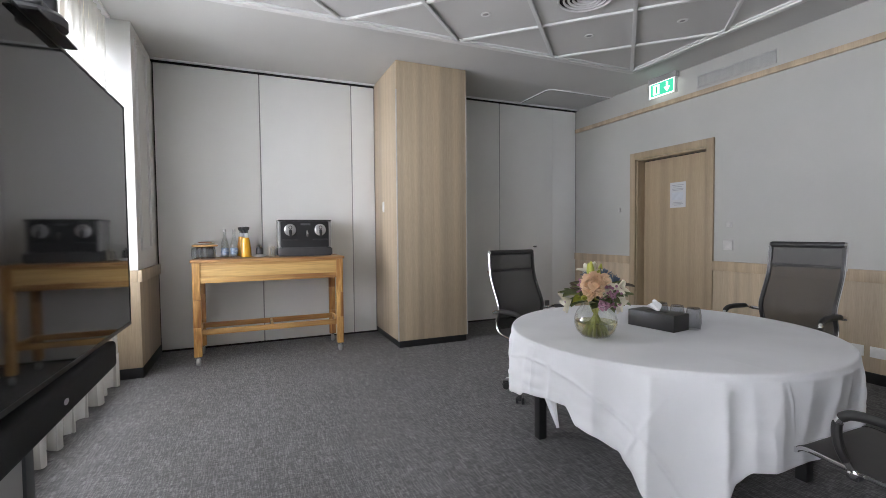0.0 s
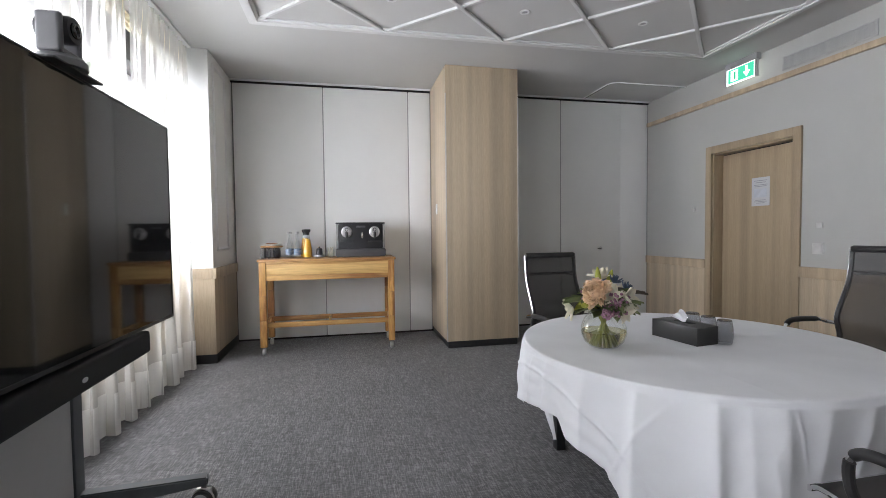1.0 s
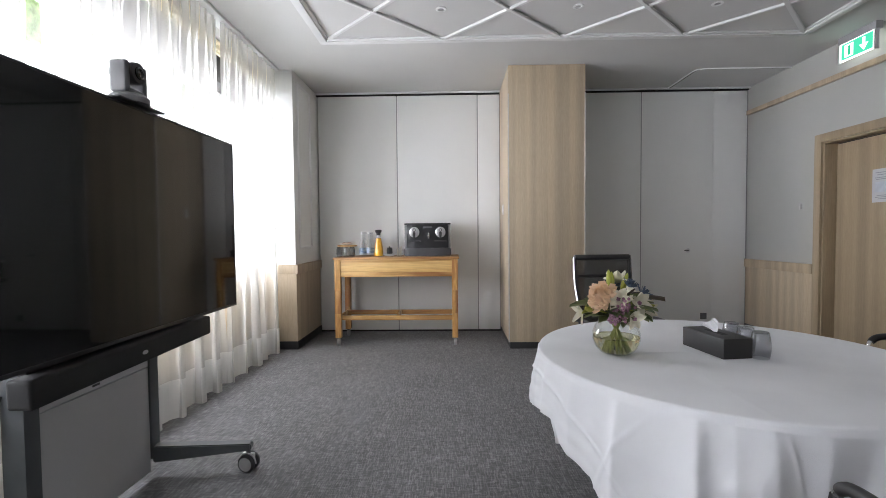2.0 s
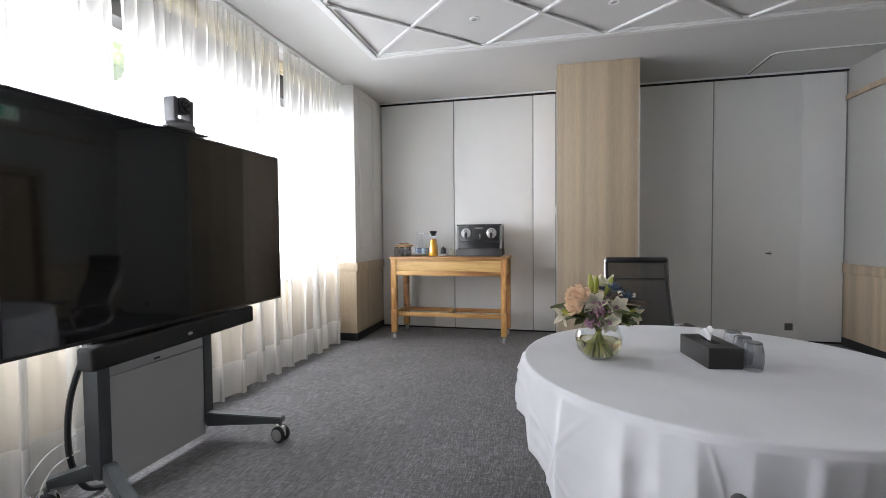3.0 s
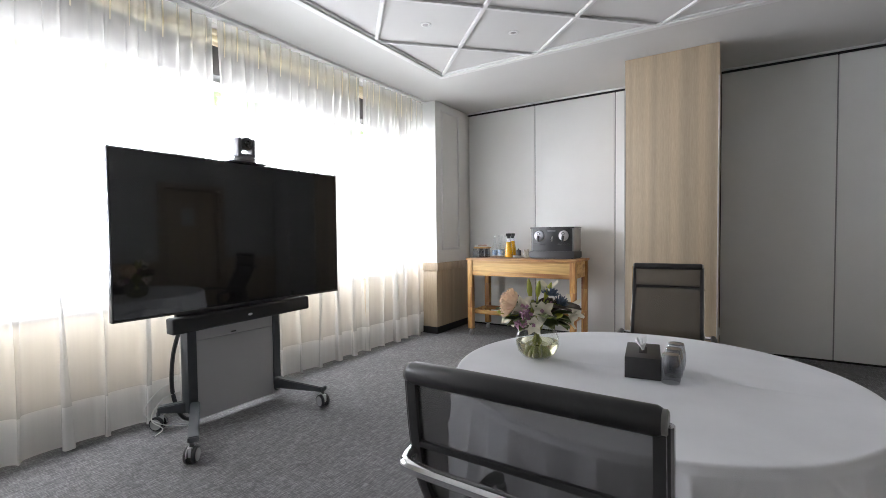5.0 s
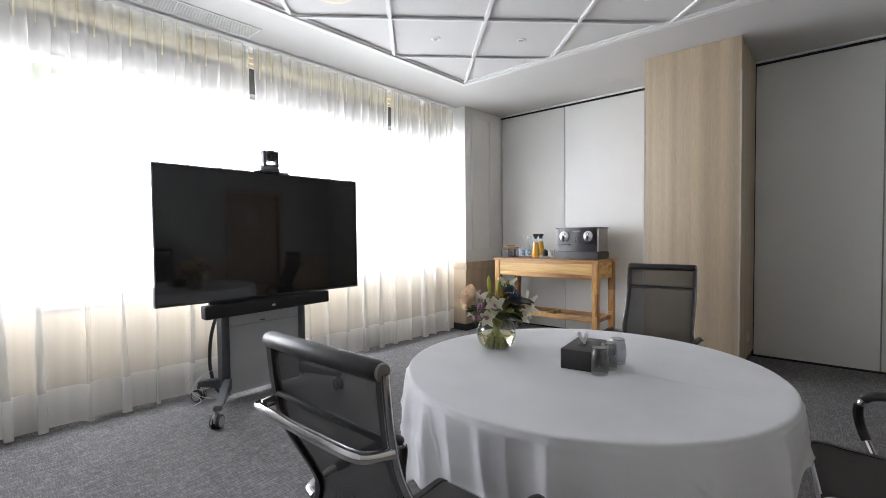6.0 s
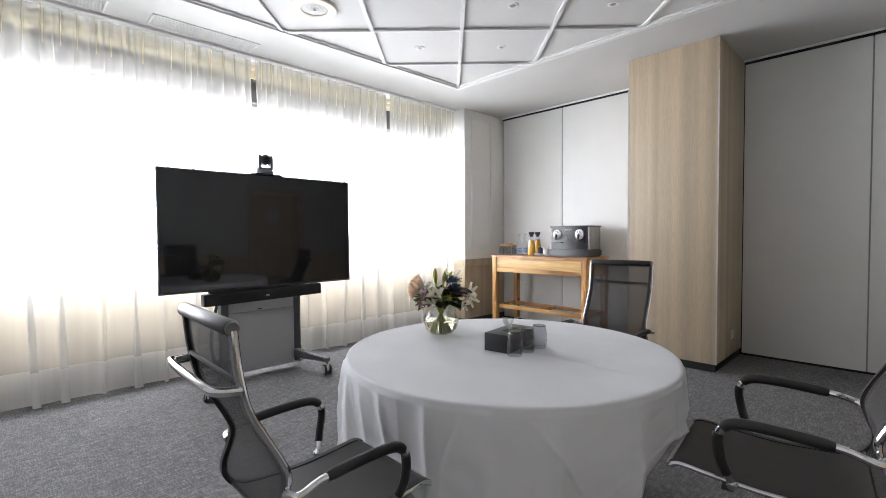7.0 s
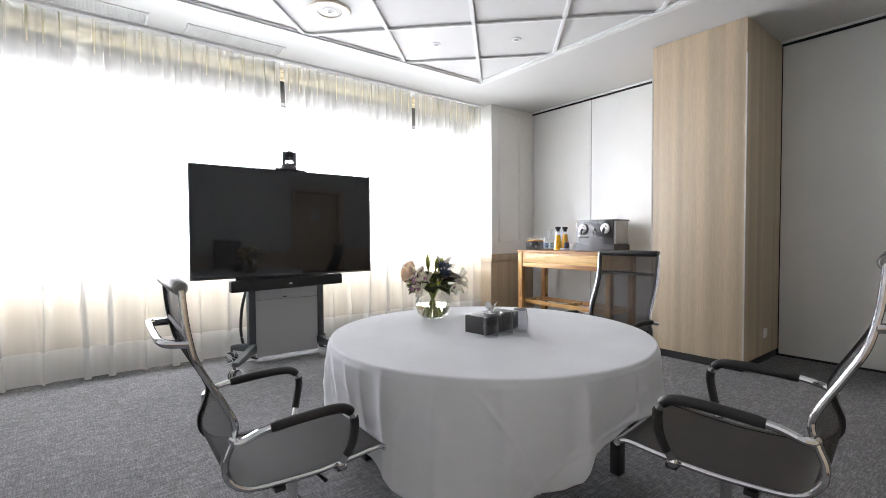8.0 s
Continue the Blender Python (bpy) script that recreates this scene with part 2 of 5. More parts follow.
WHITE_PLASTIC = plastic("white_plastic", (0.75, 0.75, 0.74), 0.35)
# White plastic of the east wall plates, with that wall's shade in the colour.
WHITE_PLATE_DIMMED = plastic("dimmed_white_plastic", (0.54, 0.535, 0.51), 0.45)
# White paper again, its colour lowered for the weak light at the door.
NOTICE_PAPER_DIMMED = painted("dimmed_white_paper", (0.52, 0.525, 0.54), 0.85, 0.03)
# The oak of the door, browner and darker: the east side's shade is coloured in.
OAK_DOOR_SHADED = laminate("shaded_oak_laminate", (0.40, 0.315, 0.21), (0.345, 0.265, 0.172))
CEILING_TRIM = painted("ceiling_moulding_paint", (0.68, 0.68, 0.672), 0.6, 0.03)
STRIP_GREY = plastic("satin_corner_strip", (0.52, 0.51, 0.49), 0.4)
PAPER = painted("white_paper", (0.82, 0.82, 0.83), 0.8, 0.02)
INK = plastic("grey_print", (0.30, 0.31, 0.33), 0.8)
GLASS = clear_glass("clear_glass", (0.96, 0.975, 0.97), 0.07)
SMOKED = clear_glass("smoked_glass", (0.66, 0.665, 0.68), 0.07)
PANE = clear_glass("window_glass", (0.97, 0.985, 0.98), 0.06)


# ---- mesh helpers ----
def part(name, bm, material, parent=None, label="", kind="", angle=35, at=None):
    """Links a bmesh as one mesh object, under a thing or a part when a parent is given."""
    me = bpy.data.meshes.new(name)
    bmesh.ops.recalc_face_normals(bm, faces=bm.faces)
    bm.to_mesh(me)
    bm.free()
    me.shade_smooth()
    me.set_sharp_from_angle(angle=radians(angle))
    me.materials.append(material)
    ob = new(name, me)
    if parent is not None:
        ob.parent = parent
    if at is not None:
        ob.matrix_basis = at
    return tagged(ob, label, "", "", kind)


def thing(name, m, label, category, group=""):
    ob = new(name)
    ob.empty_display_size = 0.1
    ob.matrix_basis = m
    return tagged(ob, label, category, group)


def setting(name, bm, material, label, category):
    ob = part(name, bm, material)
    return tagged(ob, label, category, "", "structure")


def box(x0, x1, y0, y1, z0, z1, bev=0.0, bm=None, seg=2):
    """A box with rounded edges, alone or added to bm."""
    b = bmesh.new()
    bmesh.ops.create_cube(b, size=1, matrix=Matrix.Translation(((x0 + x1) / 2, (y0 + y1) / 2, (z0 + z1) / 2)) @ Matrix.Diagonal((abs(x1 - x0), abs(y1 - y0), abs(z1 - z0), 1)))
    if bev:
        bmesh.ops.bevel(b, geom=b.edges[:], offset=bev, segments=seg, affect="EDGES", profile=0.6)
    return merge(bm, b)


def merge(bm, b, m=None):
    if m is not None:
        b.transform(m)
    if bm is None:
        return b
    me = bpy.data.meshes.new("scrap")
    b.to_mesh(me)
    b.free()
    bm.from_mesh(me)
    bpy.data.meshes.remove(me)
    return bm


def smooth_path(pts, steps=6):
    """A smooth line through the given points."""
    p = [Vector(q) for q in pts]
    p = [2 * p[0] - p[1]] + p + [2 * p[-1] - p[-2]]
    out = []
    for i in range(1, len(p) - 2):
        for k in range(steps):
            t = k / steps
            a, b, c, d = p[i - 1:i + 3]
            out.append(0.5 * (2 * b + (c - a) * t + (2 * a - 5 * b + 4 * c - d) * t * t + (3 * b - a - 3 * c + d) * t ** 3))
    return out + [p[-2]]


def tube(pts, r, seg=10, bm=None, flat=1.0):
    """A tube along a line; r is one radius or one for each point."""
    bm = bm or bmesh.new()
    rs = r if isinstance(r, (list, tuple)) else [r] * len(pts)
    pts = [Vector(p) for p in pts]
    rings, side = [], None
    for i, p in enumerate(pts):
        d = (pts[min(i + 1, len(pts) - 1)] - pts[max(i - 1, 0)]).normalized()
        if side is None:
            side = d.orthogonal().normalized()
        side = (side - d * side.dot(d)).normalized()
        up = d.cross(side)
        rings.append([bm.verts.new(p + rs[i] * (math.cos(a) * side + flat * math.sin(a) * up)) for a in (2 * math.pi * k / seg for k in range(seg))])
    for a, b in zip(rings, rings[1:]):
        for k in range(seg):
            bm.faces.new((a[k], a[(k + 1) % seg], b[(k + 1) % seg], b[k]))
    bm.faces.new(rings[0][::-1])
    bm.faces.new(rings[-1])
    return bm


def lathe(profile, seg=32, bm=None, m=None):
    """A turned form from (radius, height) pairs."""
    b = bmesh.new()
    rings = []
    for r, z in profile:
        rings.append([b.verts.new((0, 0, z))] if r < 1e-5 else [b.verts.new((r * math.cos(a), r * math.sin(a), z)) for a in (2 * math.pi * k / seg for k in range(seg))])
    for p, q in zip(rings, rings[1:]):
        for k in range(seg):
            n = (k + 1) % seg
            if len(p) == 1 and len(q) > 1:
                b.faces.new((p[0], q[n], q[k]))
            elif len(q) == 1 and len(p) > 1:
                b.faces.new((p[k], p[n], q[0]))
            elif len(p) > 1:
                b.faces.new((p[k], p[n], q[n], q[k]))
    return merge(bm, b, m)


def band(profile, half, thick, bm=None):
    """A sheet of some thickness that follows (y, z) points, across x from -half to half."""
    bm = bm or bmesh.new()
    p = [Vector((0, y, z)) for y, z in profile]
    rows = []
    for i, q in enumerate(p):
        d = (p[min(i + 1, len(p) - 1)] - p[max(i - 1, 0)]).normalized()
        n = Vector((0, -d.z, d.y)) * (thick / 2)
        rows.append([bm.verts.new(q + n + Vector((-half, 0, 0))), bm.verts.new(q + n + Vector((half, 0, 0))), bm.verts.new(q - n + Vector((half, 0, 0))), bm.verts.new(q - n + Vector((-half, 0, 0)))])
    for a, b in zip(rows, rows[1:]):
        for k in range(4):
            bm.faces.new((a[k], a[(k + 1) % 4], b[(k + 1) % 4], b[k]))
    bm.faces.new(rows[0][::-1])
    bm.faces.new(rows[-1])
    return bm


def rot(x=0, y=0, z=0):
    return Euler((radians(x), radians(y), radians(z))).to_matrix().to_4x4()


def beam(a, b, w, h0, h1, bev=0.006):
    """A straight bar from a to b, w wide, whose height goes from h0 to h1."""
    a, b = Vector(a), Vector(b)
    d = b - a
    L, yaw = math.hypot(d.x, d.y), math.atan2(d.y, d.x)
    bm = bmesh.new()
    v = [bm.verts.new(q) for q in ((0, -w / 2, -h0 / 2), (0, w / 2, -h0 / 2), (0, w / 2, h0 / 2), (0, -w / 2, h0 / 2), (L, -w / 2, d.z - h1 / 2), (L, w / 2, d.z - h1 / 2), (L, w / 2, d.z + h1 / 2), (L, -w / 2, d.z + h1 / 2))]
    for f in ((0, 1, 2, 3), (7, 6, 5, 4), (0, 4, 5, 1), (1, 5, 6, 2), (2, 6, 7, 3), (3, 7, 4, 0)):
        bm.faces.new([v[i] for i in f])
    bmesh.ops.bevel(bm, geom=bm.edges[:], offset=bev, segments=2, affect="EDGES")
    bm.transform(Matrix.Translation(a) @ Matrix.Rotation(yaw, 4, "Z"))
    return bm


# ---- the room's measures ----
WEST, EAST, SOUTH, NORTH, TOP, FLOOR = -0.83, 4.58, -2.9, 5.15, 3.0, -0.028
GLASS_X = -1.42
PILLAR = (1.49, 2.30, 4.25)
BAYS = ((-1.25, -0.24), (-0.14, 1.41), (1.51, 3.05), (3.15, 4.20))

# ---- floor and ceiling ----
setting("floor", box(-1.75, EAST + 0.2, SOUTH - 0.2, NORTH + 0.2, -0.15, FLOOR), CARPET, "charcoal woven carpet with fine crossed lighter streaks", "carpet")
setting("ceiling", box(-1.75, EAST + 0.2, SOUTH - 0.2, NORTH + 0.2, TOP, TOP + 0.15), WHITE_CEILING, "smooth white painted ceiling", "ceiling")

STEP, CX0, CY1, COLS, LINES = 0.54, -0.27, 3.58, 8, 10
CX1, CY0 = CX0 + COLS * STEP, CY1 - LINES * STEP
grid = bmesh.new()
for k in range(-LINES, COLS + 1, 1):
    for sgn in (1, -1):
        # diagonal battens from border to border
        if sgn == 1:
            x0, y0 = CX0 + k * STEP, CY0
            pts = [(x0 + s * STEP, y0 + s * STEP) for s in range(0, 2 * LINES + 1)]
        else:
            x0, y0 = CX0 + k * STEP, CY1
            pts = [(x0 + s * STEP, y0 - s * STEP) for s in range(0, 2 * LINES + 1)]
        if k % 2:
            continue
        inside = [p for p in pts if CX0 - 0.01 <= p[0] <= CX1 + 0.01 and CY0 - 0.01 <= p[1] <= CY1 + 0.01]
        if len(inside) < 2:
            continue
        a, b = Vector((*inside[0], TOP - 0.009)), Vector((*inside[-1], TOP - 0.009))
        merge(grid, beam(a, b, 0.036, 0.02 + 0.0015 * (sgn == 1), 0.02 + 0.0015 * (sgn == 1), 0.005))
for wide, low in ((0.10, 0.014), (0.055, 0.028)):
    h = wide / 2
    box(CX0 - h, CX1 + h, CY1 - h, CY1 + h, TOP - low, TOP + 0.002, 0.004, grid)
    box(CX0 - h, CX1 + h, CY0 - h, CY0 + h, TOP - low, TOP + 0.002, 0.004, grid)
    box(CX0 - h, CX0 + h, CY0 + h, CY1 - h, TOP - low, TOP + 0.002, 0.004, grid)
    box(CX1 - h, CX1 + h, CY0 + h, CY1 - h, TOP - low, TOP + 0.002, 0.004, grid)
setting("ceiling_trim", grid, CEILING_TRIM, "white moulding lattice of diagonal battens inside a stepped border", "moulding")

hatch = bmesh.new()
line = [(3.57, NORTH, TOP), (3.57, 4.53, TOP), (3.585, 4.48, TOP), (3.63, 4.455, TOP), (3.68, 4.45, TOP), (EAST, 4.45, TOP)]
tube(line, 0.016, 8, hatch, 0.6)
groove = [(3.589, NORTH, TOP), (3.589, 4.535, TOP), (3.60, 4.495, TOP), (3.64, 4.473, TOP), (3.69, 4.469, TOP), (EAST, 4.469, TOP)]
setting("ceiling_hatch_gap", tube(groove, 0.009, 6, None, 0.8), GAP_BLACK, "thin dark gap round a ceiling hatch", "gap")
setting("ceiling_hatch_trim", hatch, WHITE_TRIM, "thin white rounded trim round a ceiling hatch", "trim")

# ---- walls ----
wall = bmesh.new()
box(-1.75, -1.36, SOUTH, 4.29, FLOOR, 0.76, 0, wall)
box(-1.75, -1.36, SOUTH, BAYS[0][0], 0.76, 2.87, 0, wall)
for (a, b), (c, d) in zip(BAYS, BAYS[1:]):
    box(-1.75, -1.36, b, c, 0.76, 2.87, 0, wall)
box(-1.75, -1.36, BAYS[-1][1], 4.29, 0.76, 2.87, 0, wall)
setting("wall_head", box(-1.75, -1.36, SOUTH, 4.29, 2.87, TOP), CREAM_WALL, "cream painted wall strip above the windows", "wall")
mould = bmesh.new()
for x1, z0, z1 in ((-1.215, 2.860, 2.874), (-1.205, 2.895, 2.915), (-1.195, 2.945, 2.965)):
    box(-1.36, x1, SOUTH, 4.28, z0, z1, 0.003, mould)
box(-1.36, -1.23, SOUTH, 4.28, 2.874, TOP - 0.002, 0, mould)
setting("window_head_moulding", mould, CREAM_WALL, "cream stepped moulding above the blind boxes", "moulding")
setting("wall_west", wall, WHITE_WALL, "white painted window wall behind the curtains", "wall")
setting("parapet_panel", box(-1.36, -1.335, SOUTH, 4.29, 0.08, 0.74, 0.002), PALE_OAK, "pale oak panelling below the windows", "panelling")
setting("parapet_baseboard", box(-1.36, -1.33, SOUTH, 4.29, FLOOR, 0.08, 0.002), BLACK_BASE, "black skirting below the window panelling", "baseboard")
setting("wall_pier", box(-1.75, WEST, 4.29, NORTH + 0.2, FLOOR, TOP), WHITE_WALL, "white painted pier beside the windows", "wall")
setting("wall_north", box(WEST, EAST + 0.2, NORTH + 0.06, NORTH + 0.2, FLOOR, TOP), GAP_BLACK, "dark wall core behind the folding partition", "wall")
setting("wall_south", box(-1.75, EAST + 0.2, SOUTH - 0.2, SOUTH, FLOOR, TOP), WHITE_WALL, "plain white painted wall", "wall")
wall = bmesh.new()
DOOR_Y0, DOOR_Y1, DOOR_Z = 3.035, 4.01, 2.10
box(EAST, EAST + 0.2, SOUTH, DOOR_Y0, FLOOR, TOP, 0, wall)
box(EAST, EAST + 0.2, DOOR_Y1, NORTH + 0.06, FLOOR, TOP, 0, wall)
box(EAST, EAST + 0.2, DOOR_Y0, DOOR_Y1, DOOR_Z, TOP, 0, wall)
setting("wall_east", wall, EAST_WALL_DIMMED, "white painted wall with a door opening, darkened in its colour", "wall")
setting("corridor_wall", box(EAST + 0.24, EAST + 0.3, DOOR_Y0 - 0.2, DOOR_Y1 + 0.2, 0, 2.4), GAP_BLACK, "dark wall closing off the space behind the door", "wall")

# pier: oak wainscot with a thick cap, a picture-frame moulding above
wains = bmesh.new()
box(WEST, WEST + 0.014, 4.28, NORTH, 0.06, 0.80, 0.002, wains)
box(-1.33, WEST + 0.014, 4.268, 4.28, 0.06, 0.80, 0.002, wains)
setting("pier_wainscot", wains, OAK, "pale oak panelling round the lower pier", "panelling")
cap = bmesh.new()
box(WEST, WEST + 0.034, 4.256, NORTH, 0.80, 0.90, 0.004, cap)
box(-1.33, WEST, 4.256, 4.29, 0.80, 0.90, 0.004, cap)
setting("pier_wainscot_cap", cap, OAK, "pale oak rail capping the pier panelling", "trim")
base = bmesh.new()
box(WEST, WEST + 0.022, 4.262, NORTH, FLOOR, 0.06, 0.002, base)
box(-1.33, WEST, 4.262, 4.29, FLOOR, 0.06, 0.002, base)
setting("pier_baseboard", base, BLACK_BASE, "black skirting round the pier", "baseboard")
frame_bm = bmesh.new()
for wide, proud in ((0.035, 0.009), (0.018, 0.016)):
    h = wide / 2
    for y in (4.44, 4.86):
        box(WEST - 0.002, WEST + proud, y - h, y + h, 1.08 - h, 2.90 + h, 0.003, frame_bm)
    for z in (1.08, 2.90):
        box(WEST - 0.002, WEST + proud, 4.44 + h, 4.86 - h, z - h, z + h, 0.003, frame_bm)
setting("pier_moulding", frame_bm, WHITE_TRIM, "white rectangular picture-frame moulding", "moulding")

# folding partition: tall pale panels with grey edge strips, a dark track above
for x0, x1 in ((WEST + 0.012, 0.19), (0.19, 1.21), (1.21, PILLAR[0]), (PILLAR[1], 3.26), (3.26, 4.15), (4.15, EAST - 0.01)):
    panel = thing("partition_panel", pose((x0 + x1) / 2, NORTH, 0), "tall pale grey folding partition panel with slim grey edges", "partition", "panels of the folding wall")
    panel["kind"] = "structure"
    w = (x1 - x0) / 2
    part("panel_face", box(-w + 0.006, w - 0.006, 0.0, 0.055, -0.005, 2.965, 0.003), PARTITION, panel)
    if x1 == 4.15:
        part("edge_strip", box(w - 0.0056, w + 0.0056, 0.0012, 0.05, -0.005, 2.96, 0.0008), PARTITION, panel)
    else:
        part("edge_strip", box(w - 0.0055, w + 0.0055, 0.006, 0.05, -0.005, 2.96, 0.001), GREY_PANEL, panel, "slim grey edge strip")
setting("partition_track", box(WEST, EAST, NORTH - 0.008, NORTH + 0.05, 2.972, 2.995, 0.002), GAP_BLACK, "black ceiling track of the folding wall", "track")
setting("partition_track_edge", box(WEST, EAST, NORTH - 0.045, NORTH - 0.012, 2.985, TOP + 0.002, 0.002), WHITE_TRIM, "white edge of the ceiling track", "trim")
setting("partition_sill", box(WEST, EAST, NORTH + 0.012, NORTH + 0.05, FLOOR, -0.006, 0.002), GAP_BLACK, "dark floor gap of the folding wall", "track")

# oak clad pillar in front of the partition
px0, px1, py = PILLAR
pillar = thing("pillar", pose((px0 + px1) / 2, (py + NORTH) / 2, 0), "square pillar clad in pale oak with pale corner strips", "pillar")
pillar["kind"] = "structure"
hw, hd = (px1 - px0) / 2, (NORTH - 0.01 - py) / 2
part("cladding", box(-hw, hw, -hd, hd, 0.045, TOP - 0.003, 0.001), OAK, pillar)
part("plinth", box(-hw + 0.012, hw - 0.012, -hd + 0.012, hd, FLOOR, 0.045, 0.001), BLACK_BASE, pillar, "black recessed plinth")
for sx in (-1, 1):
    part("corner_strip", box(sx * hw - 0.006, sx * hw + 0.006, -hd - 0.003, -hd + 0.009, 0.045, 2.70, 0.001), STRIP_GREY, pillar, "pale satin corner strip")

# east wall: panelling, rail, grille
for y0, y1 in ((SOUTH, 2.955), (4.09, NORTH)):
    setting("wainscot", box(EAST - 0.012, EAST + 0.002, y0, y1, 0.06, 0.775, 0.002), OAK, "pale oak panelling on the lower wall", "panelling")
    setting("wainscot_cap", box(EAST - 0.030, EAST + 0.002, y0, y1, 0.775, 0.875, 0.004), OAK_TRIM_SHADED, "pale oak rail capping the panelling", "trim")
    setting("baseboard", box(EAST - 0.018, EAST + 0.002, y0, y1, FLOOR, 0.06, 0.002), BLACK_BASE, "black skirting", "baseboard")
setting("picture_rail", box(EAST - 0.034, EAST + 0.002, SOUTH, NORTH - 0.01, 2.655, 2.708, 0.004), OAK_TRIM_SHADED, "pale oak rail high on the wall", "trim")

grille = thing("wall_grille", pose(EAST, 2.765, 2.81), "long pale grey ventilation grille above the oak rail", "vent")
box_bm = bmesh.new()
for a in ((-0.4, 0.4, -0.066, -0.052), (-0.4, 0.4, 0.052, 0.066), (-0.4, -0.386, -0.052, 0.052), (0.386, 0.4, -0.052, 0.052)):
    box(-0.008, 0.0, a[0], a[1], a[2], a[3], 0.001, box_bm)
part("frame", box_bm, GRILLE_GREY, grille)
part("backing", box(-0.002, 0.0, -0.386, 0.386, -0.052, 0.052), GREY_PANEL, grille)
slat = box(-0.007, -0.002, -0.386, 0.386, -0.0028, 0.0028, 0.0)
first = part("slat", slat, GRILLE_GREY, grille, at=pose(0, 0, -0.047))
for k in range(1, 13):
    ob = new("slat", first.data)
    ob.parent = grille
    ob.matrix_basis = pose(0, 0, -0.047 + 0.0078 * k)

# ---- door ----
door = thing("door_1", pose(EAST, (DOOR_Y0 + DOOR_Y1) / 2, 0), "closed pale oak door in a matching frame", "door")
door["kind"] = "structure"
hw = (DOOR_Y1 - DOOR_Y0) / 2
jamb = bmesh.new()
for s in (-1, 1):
    a, b = sorted((s * (hw - 0.004), s * (hw + 0.078)))
    box(-0.022, 0.004, a, b, FLOOR, DOOR_Z + 0.078, 0.003, jamb)
    a, b = sorted((s * (hw - 0.02), s * (hw + 0.0)))
    box(0.004, 0.15, a, b, FLOOR, DOOR_Z, 0.002, jamb)
box(-0.022, 0.004, -hw + 0.004, hw - 0.004, DOOR_Z - 0.004, DOOR_Z + 0.078, 0.003, jamb)
box(0.004, 0.15, -hw + 0.02, hw - 0.02, DOOR_Z - 0.02, DOOR_Z, 0.002, jamb)
part("door_frame", jamb, OAK_DOOR_SHADED, door)
part("door_leaf", box(0.125, 0.165, -hw + 0.024, hw - 0.024, -0.018, DOOR_Z - 0.03, 0.002), OAK_DOOR_SHADED, door)
part("door_seal", box(0.135, 0.16, -hw + 0.02, hw - 0.02, DOOR_Z - 0.03, DOOR_Z - 0.02), GAP_BLACK, door, "dark gap above the leaf")
part("lock_plate", box(0.119, 0.125, -hw + 0.026, -hw + 0.10, 0.985, 1.005, 0.002), ALU, door, "slim metal pull")
notice = thing("door_notice", pose(EAST + 0.124, 3.50, 1.62), "printed white notice sheet fixed to the oak door", "notice")
part("sheet", box(-0.002, 0.0, -0.105, 0.105, -0.15, 0.148, 0.0), NOTICE_PAPER_DIMMED, notice)
for k, (z, w) in enumerate(((0.115, 0.15), (0.095, 0.12), (0.07, 0.16), (0.055, 0.14), (-0.09, 0.12), (-0.105, 0.15), (-0.12, 0.10))):
    part("print_bar", box(-0.0028, -0.002, -w / 2, w / 2, z - 0.003, z + 0.003), INK, notice)
part("print_block", box(-0.0028, -0.002, -0.07, 0.075, -0.06, 0.03), plastic("pale_print", (0.52, 0.55, 0.6), 0.8), notice)


def wall_plate(name, m, w, h, label, category, rockers=1, holes=0, finish=WHITE_PLASTIC):
    """A flat plate with rockers or socket holes; it faces -x."""
    p = thing(name, m, label, category)
    part("plate", box(-0.008, 0.001, -w / 2, w / 2, -h / 2, h / 2, 0.003), finish, p)
    for k in range(rockers):
        y = (k - (rockers - 1) / 2) * w / max(rockers, 1)
        part("rocker", box(-0.013, -0.008, y - w / rockers * 0.36, y + w / rockers * 0.36, -h * 0.36, h * 0.36, 0.002), finish, p)
    for k in range(holes):
        part("socket_hole", box(-0.0088, -0.0078, -0.016 + 0.012 * k, -0.009 + 0.012 * k, -0.004 + 0.006 * (k == 1), 0.004 + 0.006 * (k == 1)), GAP_BLACK, p)
    return p


wall_plate("light_switch", pose(EAST, 2.80, 1.045), 0.10, 0.10, "flat white light switch on the wall, darkened in its colour", "switch", 1, 0, WHITE_PLATE_DIMMED)
wall_plate("card_holder", pose(EAST, 2.79, 1.255), 0.055, 0.045, "small white card holder on the wall, darkened in its colour", "holder", 1, 0, WHITE_PLATE_DIMMED)
wall_plate("room_sensor", pose(EAST, 4.28, 1.475), 0.03, 0.06, "small white room sensor on the wall, darkened in its colour", "sensor", 1, 0, WHITE_PLATE_DIMMED)
for y in (1.72, 1.565):
    wall_plate("wall_socket", pose(EAST - 0.012, y, 0.225), 0.115, 0.085, "white wall socket on the oak panelling", "socket", 1, 3)
wall_plate("pillar_switch", pose(px0, 4.77, 1.50, 0, 0, 0), 0.05, 0.12, "narrow grey control panel on the pillar", "switch")
wall_plate("pillar_socket", pose(px1, 4.78, 0.245, 0, 0, 180), 0.085, 0.085, "white wall socket on the oak pillar", "socket", 1, 3)
latch = thing("partition_lock", pose(3.85, NORTH, 0.985), "round dark lock with a small lever on the partition", "lock")
part("rosette", lathe([(0, 0), (0.026, 0), (0.026, 0.006), (0.02, 0.009), (0, 0.009)], 24, None, rot(90)), ALU, latch)
part("lever", box(-0.05, 0.006, -0.022, -0.010, -0.006, 0.006, 0.003), DARK_PLASTIC, latch)
